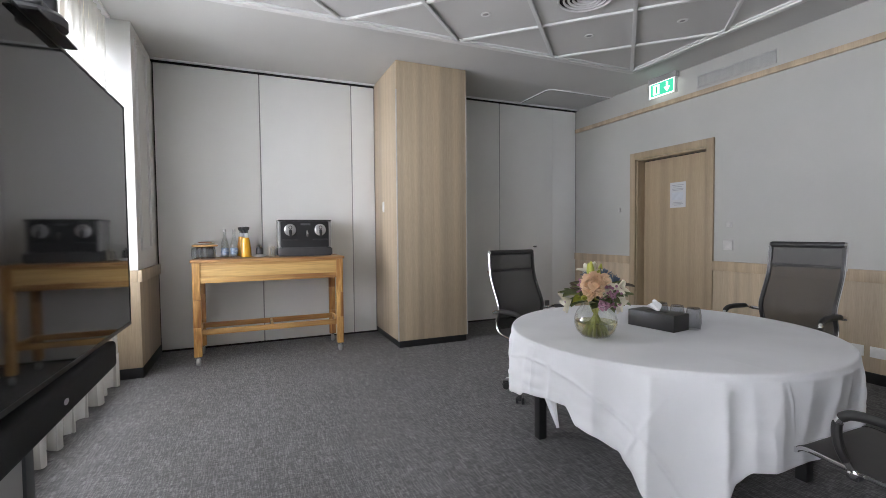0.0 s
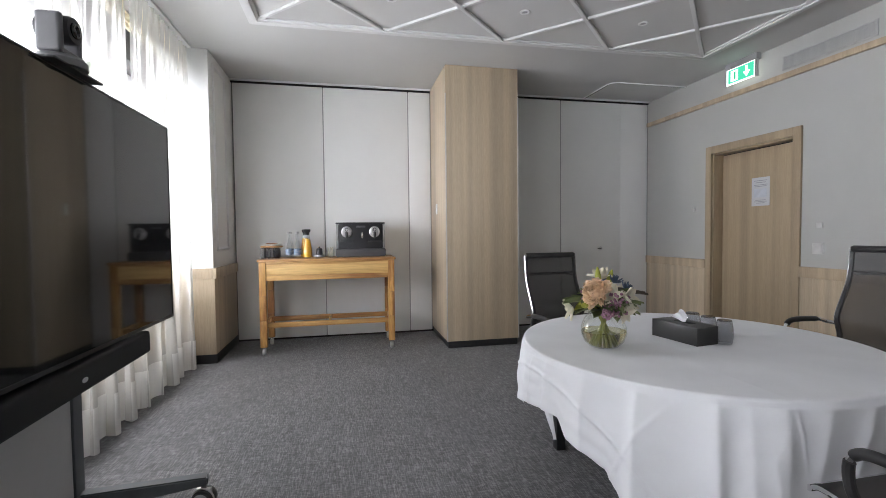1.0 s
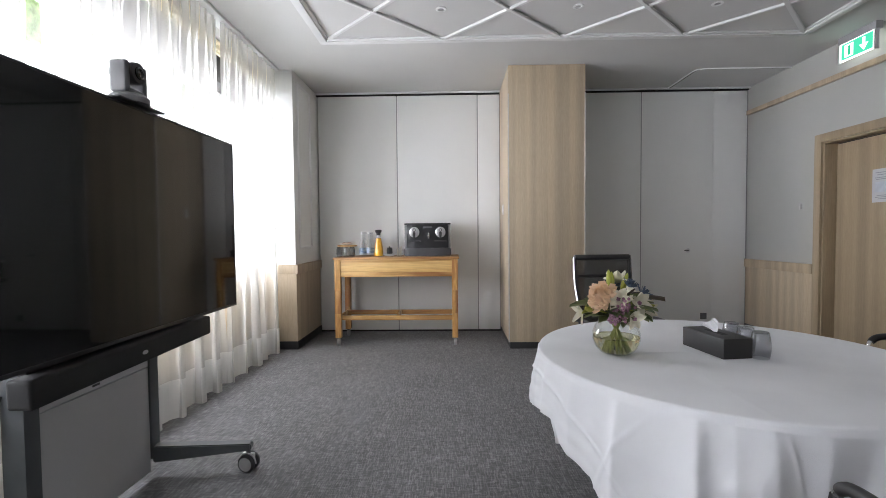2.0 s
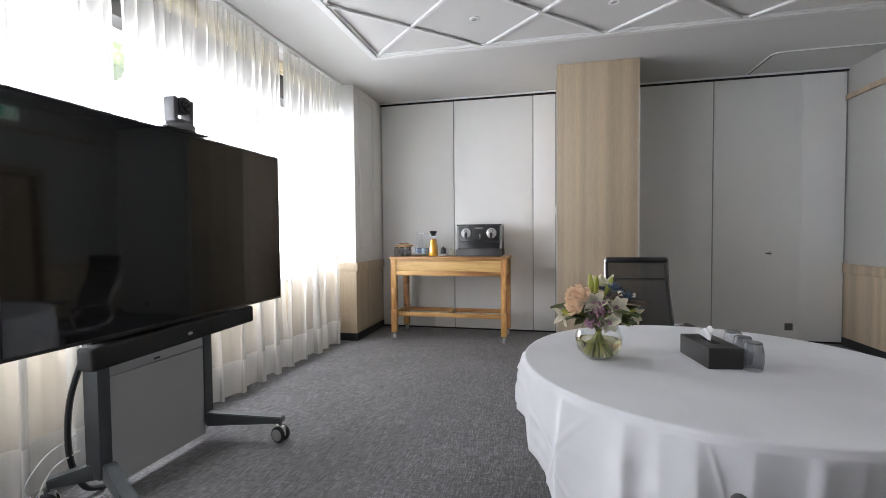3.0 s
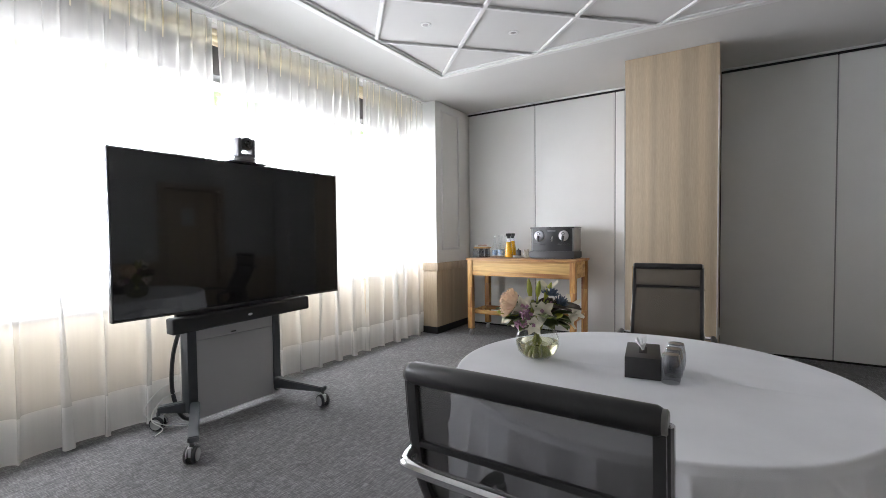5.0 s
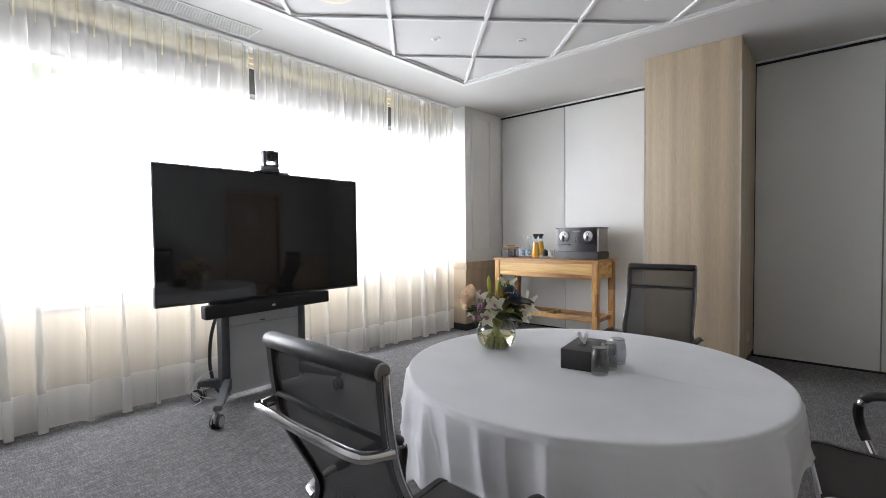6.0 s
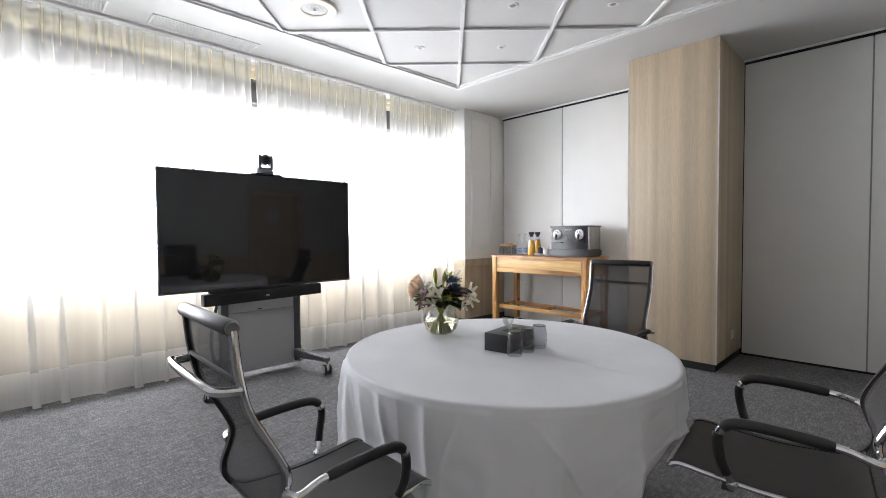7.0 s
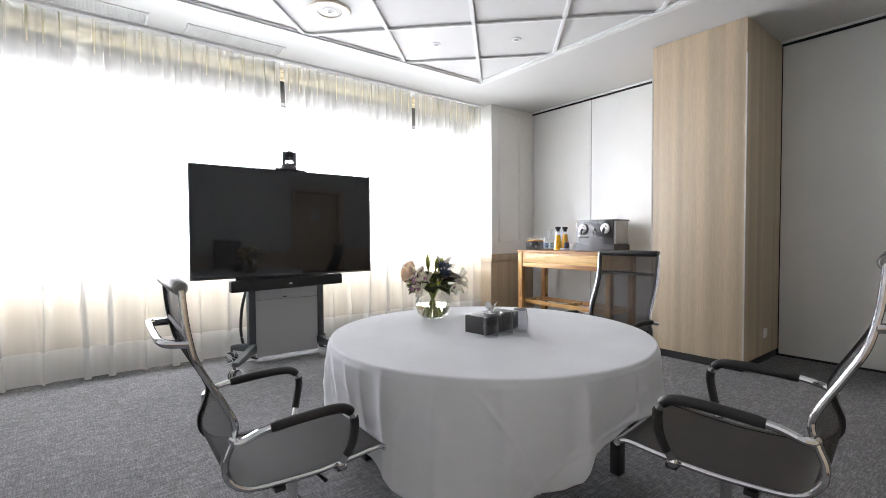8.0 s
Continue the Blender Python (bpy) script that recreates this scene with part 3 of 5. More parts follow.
plug = thing("partition_socket", pose(4.05, NORTH, 0.15), "grey floor-level socket set in the partition", "socket")
part("plate", box(-0.04, 0.04, -0.006, 0.001, -0.04, 0.04, 0.003), GREY_PLASTIC, plug)

# ---- escape sign ----
sign = thing("exit_sign", pose(4.50, 3.56, 2.93), "lit green and white escape sign under the ceiling", "exit sign")
part("housing", box(-0.012, 0.05, -0.19, 0.19, 0.005, 0.07, 0.006), GREY_PANEL, sign, "grey housing")
SIGN_WHITE = glow("sign_white", (0.93, 1.0, 0.95), 2.4)
part("light_panel", box(-0.004, 0.006, -0.172, 0.172, -0.160, 0.008, 0.002), SIGN_WHITE, sign, "glowing white panel")
part("green_field", box(-0.006, -0.004, -0.155, 0.155, -0.145, -0.004, 0), glow("sign_green", (0.05, 0.46, 0.28), 2.2), sign, "glowing green field")
bar = bmesh.new()
box(-0.009, -0.006, -0.085, -0.06, -0.075, -0.02, 0, bar)
tri_v = [bar.verts.new(q) for q in ((-0.009, -0.115, -0.075), (-0.009, -0.03, -0.075), (-0.009, -0.0725, -0.13), (-0.006, -0.115, -0.075), (-0.006, -0.03, -0.075), (-0.006, -0.0725, -0.13))]
for f in ((0, 1, 2), (5, 4, 3), (0, 3, 4, 1), (1, 4, 5, 2), (2, 5, 3, 0)):
    bar.faces.new([tri_v[i] for i in f])
part("arrow", bar, SIGN_WHITE, sign, "white arrow")
part("door_mark", box(-0.009, -0.006, 0.032, 0.120, -0.13, -0.02, 0), SIGN_WHITE, sign, "white doorway mark")
part("door_mark_bar", box(-0.011, -0.009, 0.058, 0.082, -0.12, -0.035, 0), glow("sign_dark_green", (0.02, 0.36, 0.19), 2.0), sign)
for s in (-0.19, 0.175):
    part("end_cap", box(-0.013, 0.02, s, s + 0.015, -0.165, 0.005, 0.002), ALU, sign)

# ---- ceiling fittings ----
for x, y in [(CX0 + i * STEP, CY1 - j * STEP) for i in range(1, COLS, 1) for j in range(1, LINES, 1) if (i + j) % 2 == 1 and (i, j) not in ((1, 4), (5, 2), (1, 8), (5, 6))]:
    if (round((x - CX0) / STEP) + round((CY1 - y) / STEP)) % 4 != 3 and y < 2.2:
        continue
    spot = thing("downlight", pose(x, y, TOP), "small round recessed downlight, switched off", "downlight", "ceiling downlights")
    part("ring", lathe([(0.024, 0.002), (0.024, -0.004), (0.036, -0.006), (0.043, -0.003), (0.043, 0.002)], 28), WHITE_PLASTIC, spot)
    part("lamp", lathe([(0, -0.001), (0.013, -0.003), (0.024, 0.001)], 20), GREY_PANEL, spot)

speaker = thing("ceiling_speaker", pose(0.27, 1.42, TOP), "round cream ceiling loudspeaker with a grey grille", "loudspeaker")
part("rim", lathe([(0.10, 0.002), (0.10, -0.012), (0.125, -0.022), (0.165, -0.016), (0.175, 0.002)], 48), painted("cream_paint", (0.72, 0.66, 0.55), 0.5), speaker)
part("cone", lathe([(0, -0.012), (0.03, -0.013), (0.034, -0.010), (0.06, -0.012), (0.064, -0.009), (0.092, -0.010), (0.10, -0.006), (0.10, 0.0)], 40), painted("grey_beige_grille", (0.46, 0.45, 0.42), 0.6), speaker)
part("hub", lathe([(0, -0.03), (0.01, -0.028), (0.014, -0.016)], 16), ALU, speaker)

vent = thing("ceiling_vent", pose(2.46, 2.50, TOP), "round ceiling air diffuser with white concentric rings", "vent")
for k, r in enumerate((0.055, 0.09, 0.125, 0.16, 0.2)):
    part("ring", lathe([(r - 0.002, -0.004), (r - 0.007, -0.014), (r + 0.007, -0.022), (r + 0.010, -0.017), (r + 0.002, -0.004)], 48), WHITE_PLASTIC, vent)
part("core", lathe([(0, -0.02), (0.03, -0.018), (0.036, -0.004), (0, -0.002)], 24), WHITE_PLASTIC, vent)
part("duct", lathe([(0, -0.0025), (0.2, -0.002), (0.2, 0.001)], 40), GAP_BLACK, vent, "dark duct behind the rings")

for y0 in (-1.62, -0.56, 0.56):
    v = thing("window_vent", pose(-0.79, y0 + 0.405, TOP), "long slim white air grille in the ceiling", "vent", "ceiling grilles along the windows")
    fr = bmesh.new()
    for a in ((-0.12, 0.12, -0.42, -0.405), (-0.12, 0.12, 0.405, 0.42), (-0.12, -0.105, -0.405, 0.405), (0.105, 0.12, -0.405, 0.405)):
        box(a[0], a[1], a[2], a[3], -0.008, 0.002, 0.002, fr)
    part("frame", fr, WHITE_PLASTIC, v)
    part("backing", box(-0.105, 0.105, -0.405, 0.405, -0.002, 0.001), GREY_PANEL, v)
    data = box(-0.0055, 0.0055, -0.405, 0.405, -0.0065, -0.002)
    one = part("slat", data, WHITE_PLASTIC, v, at=pose(-0.095, 0, 0))
    for k in range(1, 11):
        ob = new("slat", one.data)
        ob.parent = v
        ob.matrix_basis = pose(-0.095 + 0.019 * k, 0, 0)

# ---- windows, daylight and curtains ----
for i, (y0, y1) in enumerate(BAYS):
    w = thing("window_%d" % (i + 1), pose(GLASS_X, (y0 + y1) / 2, 0), "tall white framed window with a dark blind box on top", "window")
    w["kind"] = "structure"
    h = (y1 - y0) / 2
    fr = bmesh.new()
    box(-0.03, 0.03, -h, -h + 0.05, 0.79, 2.635, 0.004, fr)
    box(-0.03, 0.03, h - 0.05, h, 0.79, 2.635, 0.004, fr)
    box(-0.03, 0.03, -h + 0.05, h - 0.05, 0.79, 0.85, 0.004, fr)
    box(-0.03, 0.03, -h + 0.05, h - 0.05, 2.56, 2.635, 0.004, fr)
    part("window_frame", fr, WHITE_TRIM, w)
    part("window_sill", box(-0.02, 0.12, -h, h, 0.762, 0.79, 0.006), WHITE_TRIM, w)
    part("blind_box", box(-0.09, 0.19, -h, h, 2.622, 2.858, 0.004), plastic("dark_blind_box", (0.045, 0.043, 0.04), 0.6), w, "dark blind box")
    pane = part("pane", box(-0.004, 0.004, -h + 0.05, h - 0.05, 0.85, 2.56), PANE, w)
    pane.visible_shadow = False

bd = bmesh.new()
v = [bd.verts.new(q) for q in ((-4.2, -8, -1.5), (-4.2, 10.5, -1.5), (-4.2, 10.5, 10.0), (-4.2, -8, 10.0))]
bd.faces.new(v)
setting("backdrop", bd, outdoors_material(), "bright overcast daylight outside the windows", "backdrop")
setting("ground", box(-40, -1.75, -40, 40, -0.4, -0.3), painted("paving", (0.3, 0.3, 0.29), 0.9), "pale paving outside the windows", "ground")

setting("curtain_rail", box(-1.085, -0.955, SOUTH, 4.24, TOP - 0.022, TOP + 0.002, 0.003), WHITE_TRIM, "slim white curtain rail under the ceiling", "rail")


def curtain(x, y0, y1, seed, label):
    """A pinch-pleated voile curtain with a double hem, hanging from the rail to the floor."""
    rnd = random.Random(seed)
    c = thing("curtain", pose(x, (y0 + y1) / 2, 0), label, "curtain", "window curtains")
    width, half = y1 - y0, (y1 - y0) / 2
    pleats = max(3, round(width / 0.105))
    offs = [rnd.uniform(-0.3, 0.3) for _ in range(pleats + 3)]
    amps = [rnd.uniform(0.55, 1.25) for _ in range(pleats + 3)]
    cols = pleats * 16

    def place(u, z, push=0.0):
        f = u * pleats
        i = int(f)
        t = f - i
        ph = (1 - t) * offs[i] + t * offs[i + 1]
        am = (1 - t) * amps[i] + t * amps[i + 1]
        s = max(0.0, min(1.0, (2.86 - z) / 0.5))
        drop = max(0.0, min(1.0, (2.9 - z) / 2.9))
        wave = math.sin(2 * math.pi * (f + ph * (0.3 + 0.9 * drop))) * (1 - 0.93 * min(1, 1.25 * drop))
        turn = 2 * math.pi * f / 2.15 + 2.2 * ph + 0.5 * math.sin(1.3 * z + f)
        broad = math.tanh(1.8 * math.sin(turn)) * drop ** 0.8
        pinch = math.exp(-((t - 0.5) / 0.10) ** 2)
        out = (0.008 + 0.030 * s * am) * wave + 0.050 * am * broad + 0.022 * pinch * (1 - s)
        y = -half + u * width + 0.034 * (0.25 + 0.75 * s) * (1 - 0.85 * drop) * math.cos(2 * math.pi * (f + ph)) * (0.55 + 0.45 * am) + 0.066 * drop * am * math.cos(turn)
        # the side edges slacken and meet the neighbour lower down
        lap = 0.045 * drop * math.copysign(abs(2 * u - 1) ** 9, u - 0.5) if width < 4 else 0.045 * drop * u ** 30
        return (out + push, max(-half - 0.005, min(half + 0.005, y)) + lap, z)

    def sheet(z_list, push=0.0):
        bm = bmesh.new()
        rows = [[bm.verts.new(place(k / cols * 0.9999, z, push)) for k in range(cols + 1)] for z in z_list]
        for a, b in zip(rows, rows[1:]):
            for k in range(cols):
                bm.faces.new((a[k], a[k + 1], b[k + 1], b[k]))
        return bm

    tops = [2.975, 2.95, 2.92, 2.88, 2.83, 2.76, 2.68, 2.58, 2.45, 2.25, 2.0, 1.7, 1.4, 1.1, 0.8, 0.5, 0.25, 0.1, -0.016]
    part("voile", sheet(tops), VOILE, c, "", "", 80)
    part("hem", sheet([0.25, 0.18, 0.09, -0.014], 0.004), VOILE_HEM, c, "double hem", "", 80)
    # each pinch pleat: a stitched tuck that opens out below
    tuck_mesh = bmesh.new()
    merge(tuck_mesh, beam((0.012, 0, 2.972), (0.016, 0, 2.86), 0.013, 0.030, 0.034, 0.004))
    merge(tuck_mesh, beam((0.016, 0, 2.86), (0.006, 0, 2.70), 0.010, 0.034, 0.006, 0.002))
    first = None
    for i in range(pleats):
        at = Matrix.Translation((rnd.uniform(-0.003, 0.003), -half + (i + 0.5) / pleats * width + rnd.uniform(-0.01, 0.01), 0))
        if first is None:
            first = part("pinch_pleat", tuck_mesh, VOILE_DENSE, c, "stitched cream pleat", "", 60, at=at)
        else:
            again = new("pinch_pleat", first.data)
            again.parent, again.matrix_parent_inverse = c, Matrix()
            again.matrix_local = at
    return c


curtain(-1.03, -2.8, 1.44, 3, "wide cream voile curtain in pinch pleats before the window")
curtain(-1.015, 1.466, 3.072, 5, "cream voile curtain in pinch pleats before the window")
curtain(-1.00, 3.118, 4.245, 8, "narrow cream voile curtain in pinch pleats beside the pier")


# ---- television on its wheeled stand ----
TV = Matrix.Translation((-0.466, 1.328, 0)) @ rot(0, 0, -0.7)


def twin_castor(parent, x, y, r, turn, wheel_mat=WHEEL_GREY):
    """A twin-wheel castor with a hooded fork."""
    m = pose(x, y, FLOOR, 0, 0, turn)
    c = part("castor", lathe([(0, 2 * r + 0.022), (0.012, 2 * r + 0.022), (0.012, 2 * r - 0.01), (0, 2 * r - 0.01)], 12), GREY_PLASTIC, parent, at=m)
    hood = bmesh.new()
    tube([(-0.012, 0.022 * math.cos(a) * r / 0.022 * 1.04, r + r * 1.06 * math.sin(a)) for a in [math.pi * k / 10 for k in range(11)]], 0.004, 6, hood)
    box(-0.010, 0.010, -r * 0.7, r * 0.7, r * 0.9, r * 2.02, 0.004, hood)
    part("hood", hood, ALU, c, "satin metal hood")
    for s in (-1, 1):
        w = lathe([(0, -0.011), (r * 0.55, -0.011), (r * 0.62, -0.007), (r * 0.9, -0.011), (r, -0.006), (r, 0.006), (r * 0.9, 0.011), (0, 0.011)], 28, None, Matrix.Translation((s * 0.022, 0, r)) @ rot(0, 90))
        wheel = part("wheel", w, DARK_PLASTIC, c)
        part("hub_cap", lathe([(0, 0.0), (r * 0.72, 0.0), (r * 0.76, 0.0025), (r * 0.2, 0.005), (0, 0.005)], 24, None, Matrix.Translation((s * 0.0328, 0, r)) @ rot(0, 90 * s)), wheel_mat, wheel, "pale grey wheel disc")
    return c


stand = thing("tv_stand", TV, "graphite steel television stand on four castors with grey panels", "tv stand")
for y in (-0.300, 0.37):
    part("column", box(-0.30, -0.21, y - 0.032, y + 0.032, 0.075, 1.25, 0.005), GRAPHITE, stand)
part("cross_bar", box(-0.27, -0.235, -0.270, 0.34, 1.15, 1.23, 0.004), GRAPHITE, stand)
part("front_panel", box(-0.235, -0.22, -0.268, 0.338, 0.012, 0.555, 0.0012), STAND_PANEL, stand, "grey lower panel")
part("flap_panel", box(-0.235, -0.22, -0.268, 0.338, 0.559, 0.72, 0.0012), STAND_PANEL, stand, "grey upper flap")
# Unseen dark sheet, added to stop light leaking through the panel seam.
part("backing", box(-0.245, -0.2352, -0.268, 0.338, 0.30, 0.725, 0.001), DARK_PLASTIC, stand)
part("badge", box(-0.2205, -0.217, -0.012, 0.028, 0.572, 0.582, 0.002), DARK_PLASTIC, stand)
LEGS = (((-0.20, -0.295), (0.285, -0.565), 0.085, 0.036), ((-0.20, 0.345), (0.27, 0.43), 0.085, 0.036), ((-0.27, -0.30), (-0.38, -0.45), 0.08, 0.04), ((-0.27, 0.37), (-0.38, 0.46), 0.08, 0.04))
for (x0, y0), (x1, y1), h0, h1 in LEGS:
    part("foot", beam((x0, y0, 0.108), (x1, y1, 0.110), 0.058, h0, h1), GRAPHITE, stand)
    twin_castor(stand, x1 - 0.02 * (x1 > 0), y1, 0.048, math.degrees(math.atan2(y1 - y0, x1 - x0)) + 70)

tv = thing("television", TV, "large flat black television, switched off, with glossy screen", "television")
part("housing", box(-0.042, -0.004, -0.837, 0.837, 0.797, 1.783, 0.004), BEZEL, tv)
part("back_box", box(-0.20, -0.042, -0.42, 0.44, 0.95, 1.45, 0.015), BEZEL, tv)
part("screen", box(-0.004, -0.0015, -0.828, 0.828, 0.812, 1.774), SCREEN, tv, "glossy dark screen")
rim = bmesh.new()
for a in ((-0.837, 0.837, 1.774, 1.783), (-0.837, 0.837, 0.797, 0.812), (-0.837, -0.828, 0.812, 1.774), (0.828, 0.837, 0.812, 1.774)):
    box(-0.006, 0.0005, a[0], a[1], a[2], a[3], 0.0008, rim)
part("bezel", rim, BEZEL, tv)

sound = thing("soundbar", TV @ pose(0.0, -0.01, 0.732, 1.1, 0, 0), "long black cloth-covered soundbar below the screen", "soundbar")
part("bar", box(-0.07, 0.02, -0.52, 0.52, -0.05, 0.05, 0.016, None, 4), SPEAKER_CLOTH, sound)
part("badge", lathe([(0, 0.0), (0.011, 0.0), (0.011, 0.003), (0, 0.003)], 20, None, Matrix.Translation((0.019, 0.0, -0.005)) @ rot(0, 90) @ Matrix.Diagonal((0.8, 1.5, 1, 1))), ALU, sound)
part("bracket", box(-0.18, -0.07, -0.25, 0.25, -0.01, 0.03, 0.003), GRAPHITE, sound)
part("mount_cover", box(-0.085, -0.055, -0.46, 0.40, 0.02, 0.10, 0.003), BEZEL, sound)
for y in (-0.2, 0.2):
    part("hanger", box(-0.20, -0.165, y - 0.02, y + 0.02, 0.03, 0.32, 0.003), GRAPHITE, sound)

ptz = thing("video_camera", TV @ pose(-0.02, 0.0, 1.784), "dark grey conference camera with a swivel head", "video camera")
part("mount_plate", box(-0.06, 0.055, -0.13, 0.15, 0.0, 0.008, 0.003), DARK_PLASTIC, ptz)
part("foot", lathe([(0, 0.008), (0.075, 0.008), (0.075, 0.03), (0.066, 0.042), (0.05, 0.048), (0, 0.048)], 36), GREY_PLASTIC, ptz)
part("neck", box(-0.034, 0.034, -0.048, 0.048, 0.044, 0.066, 0.006, None, 3), GREY_PLASTIC, ptz)
for s in (-1, 1):
    yoke = box(-0.037, 0.037, s * 0.052 - 0.013, s * 0.052 + 0.013, 0.045, 0.175, 0.012, None, 4)
    part("yoke", yoke, GREY_PLASTIC, ptz)
part("lens_head", lathe([(0, -0.058), (0.040, -0.055), (0.046, -0.03), (0.046, 0.035), (0.042, 0.046), (0.0, 0.046)], 32, None, Matrix.Translation((0, 0, 0.135)) @ rot(0, 90)), DARK_PLASTIC, ptz)
part("lens", lathe([(0.026, 0.044), (0.026, 0.05), (0.02, 0.052), (0.012, 0.047), (0, 0.049)], 28, None, Matrix.Translation((0, 0, 0.135)) @ rot(0, 90)), SCREEN, ptz, "glossy lens")

cable = thing("cable_bundle", pose(-0.80, 1.0, FLOOR), "black and white cables hanging behind the television stand", "cables")
part("black_cable", tube(smooth_path([(0.03, 0.0, 0.68), (-0.01, -0.03, 0.5), (-0.02, -0.04, 0.3), (-0.02, -0.02, 0.16), (0.0, 0.02, 0.05), (0.02, 0.10, 0.012)]), 0.014, 8), DARK_PLASTIC, cable)
part("white_cable", tube(smooth_path([(-0.01, -0.01, 0.32), (-0.05, -0.12, 0.26), (-0.06, -0.20, 0.14), (0.0, -0.12, 0.05), (0.04, -0.02, 0.012), (0.10, 0.04, 0.01)]), 0.0035, 6), WHITE_PLASTIC, cable)
part("thin_cable", tube(smooth_path([(0.0, 0.0, 0.24), (-0.03, -0.10, 0.20), (-0.01, -0.18, 0.10), (0.03, -0.13, 0.03), (0.05, -0.19, 0.006)]), 0.0035, 6), WHITE_PLASTIC, cable)

# ---- refreshment trolley ----
trolley = thing("serving_trolley", pose(0.25, 4.685, FLOOR), "oiled acacia serving trolley with a low shelf on castors", "trolley")
HX, HY, TZ = 0.705, 0.285, 0.966 - FLOOR
for k in range(5):
    y0 = -HY + k * 2 * HY / 5
    part("top_board", box(-HX, HX, y0 + 0.0006, y0 + 2 * HY / 5 - 0.0006, TZ - 0.026, TZ, 0.004), ACACIA_TOP, trolley)
LX, LY, LW = HX - 0.047, HY - 0.047, 0.033
for sx in (-1, 1):
    for sy in (-1, 1):
        x, y = sx * LX, sy * LY
        for z0, z1, dx in ((0.088, 0.36, 0.0), (0.361, 0.62, 0.0), (0.621, TZ - 0.027, 0.0)):
            part("leg", box(x - LW, x + LW, y - LW, y + LW, z0, z1, 0.003), ACACIA_Z, trolley)
        twin = part("castor", box(x - 0.018, x + 0.018, y - 0.018, y + 0.018, 0.078, 0.088, 0.002), CHROME, trolley)
        part("fork", box(x - 0.014, x + 0.014, y - 0.016, y + 0.016, 0.040, 0.078, 0.004), CHROME, twin)
        part("wheel", lathe([(0, -0.017), (0.030, -0.017), (0.037, -0.010), (0.037, 0.010), (0.030, 0.017), (0, 0.017)], 20, None, Matrix.Translation((x, y, 0.037)) @ rot(0, 90)), WHEEL_GREY, twin)
AZ0, AZ1 = 0.775, TZ - 0.027
AM = AZ0 + 0.052
for z0, z1, wood, d in ((AZ0, AM, ACACIA_X, 0.0), (AM + 0.0008, AZ1, ACACIA_PALE, 0.0006)):
    part("apron", box(-LX + LW, LX - LW, -LY - 0.022 - d, -LY + 0.004, z0, z1, 0.0012), wood, trolley)
    part("apron", box(-LX + LW, LX - LW, LY - 0.004, LY + 0.022 + d, z0, z1, 0.0012), wood, trolley)
    for sx in (-1, 1):
        part("apron", box(sx * LX - 0.012 - d, sx * LX + 0.012 + d, -LY + LW, LY - LW, z0, z1, 0.0012), wood, trolley)
for sy in (-1, 1):
    part("shelf_rail", box(-LX + LW - 0.03, LX - LW + 0.03, sy * 0.19 - 0.012, sy * 0.19 + 0.012, 0.276, 0.328, 0.003), ACACIA_X, trolley)
for x in (-LX + 0.0, 0.0, LX - 0.0):
    part("shelf_crosspiece", box(x - 0.012, x + 0.012, -0.178, 0.178, 0.280, 0.327, 0.003), ACACIA_X, trolley)
for sx in (-1, 1):
    part("shelf_bearer", box(sx * LX - 0.012, sx * LX + 0.012, -LY + LW, -0.202, 0.275, 0.33, 0.003), ACACIA_X, trolley)
    part("shelf_bearer", box(sx * LX - 0.012, sx * LX + 0.012, 0.202, LY - LW, 0.275, 0.33, 0.003), ACACIA_X, trolley)

# coffee machine
TZ = 0.966
coffee = thing("coffee_machine", pose(0.595, 4.77, TZ) @ Matrix.Diagonal((1.03, 1.04, 1.08, 1)), "wide black coffee machine with two round metal brewing heads", "coffee machine")
BODY = plastic("black_machine_body", (0.022, 0.022, 0.024), 0.3)
TANK_GREY = plastic("pale_grey_tank", (0.30, 0.30, 0.295), 0.25)
DARK_GREY = plastic("charcoal_machine_base", (0.05, 0.05, 0.053), 0.45)


def bowed(half, front, back, z0, z1, bow, bev=0.006):
    """A block whose front bows out towards -y."""
    bm = bmesh.new()
    pts = [(half, back), (-half, back)] + [(-half + 2 * half * k / 10, front - bow * (1 - (2 * k / 10 - 1) ** 2)) for k in range(11)]
    bot = [bm.verts.new((x, y, z0)) for x, y in pts]
    top = [bm.verts.new((x, y, z1)) for x, y in pts]
    bm.faces.new(bot[::-1])
    bm.faces.new(top)
    for k in range(len(pts)):
        n = (k + 1) % len(pts)
        bm.faces.new((bot[k], bot[n], top[n], top[k]))
    bmesh.ops.bevel(bm, geom=[e for e in bm.edges if abs(e.verts[0].co.z - e.verts[1].co.z) < 1e-6], offset=bev, segments=2, affect="EDGES")
    return bm


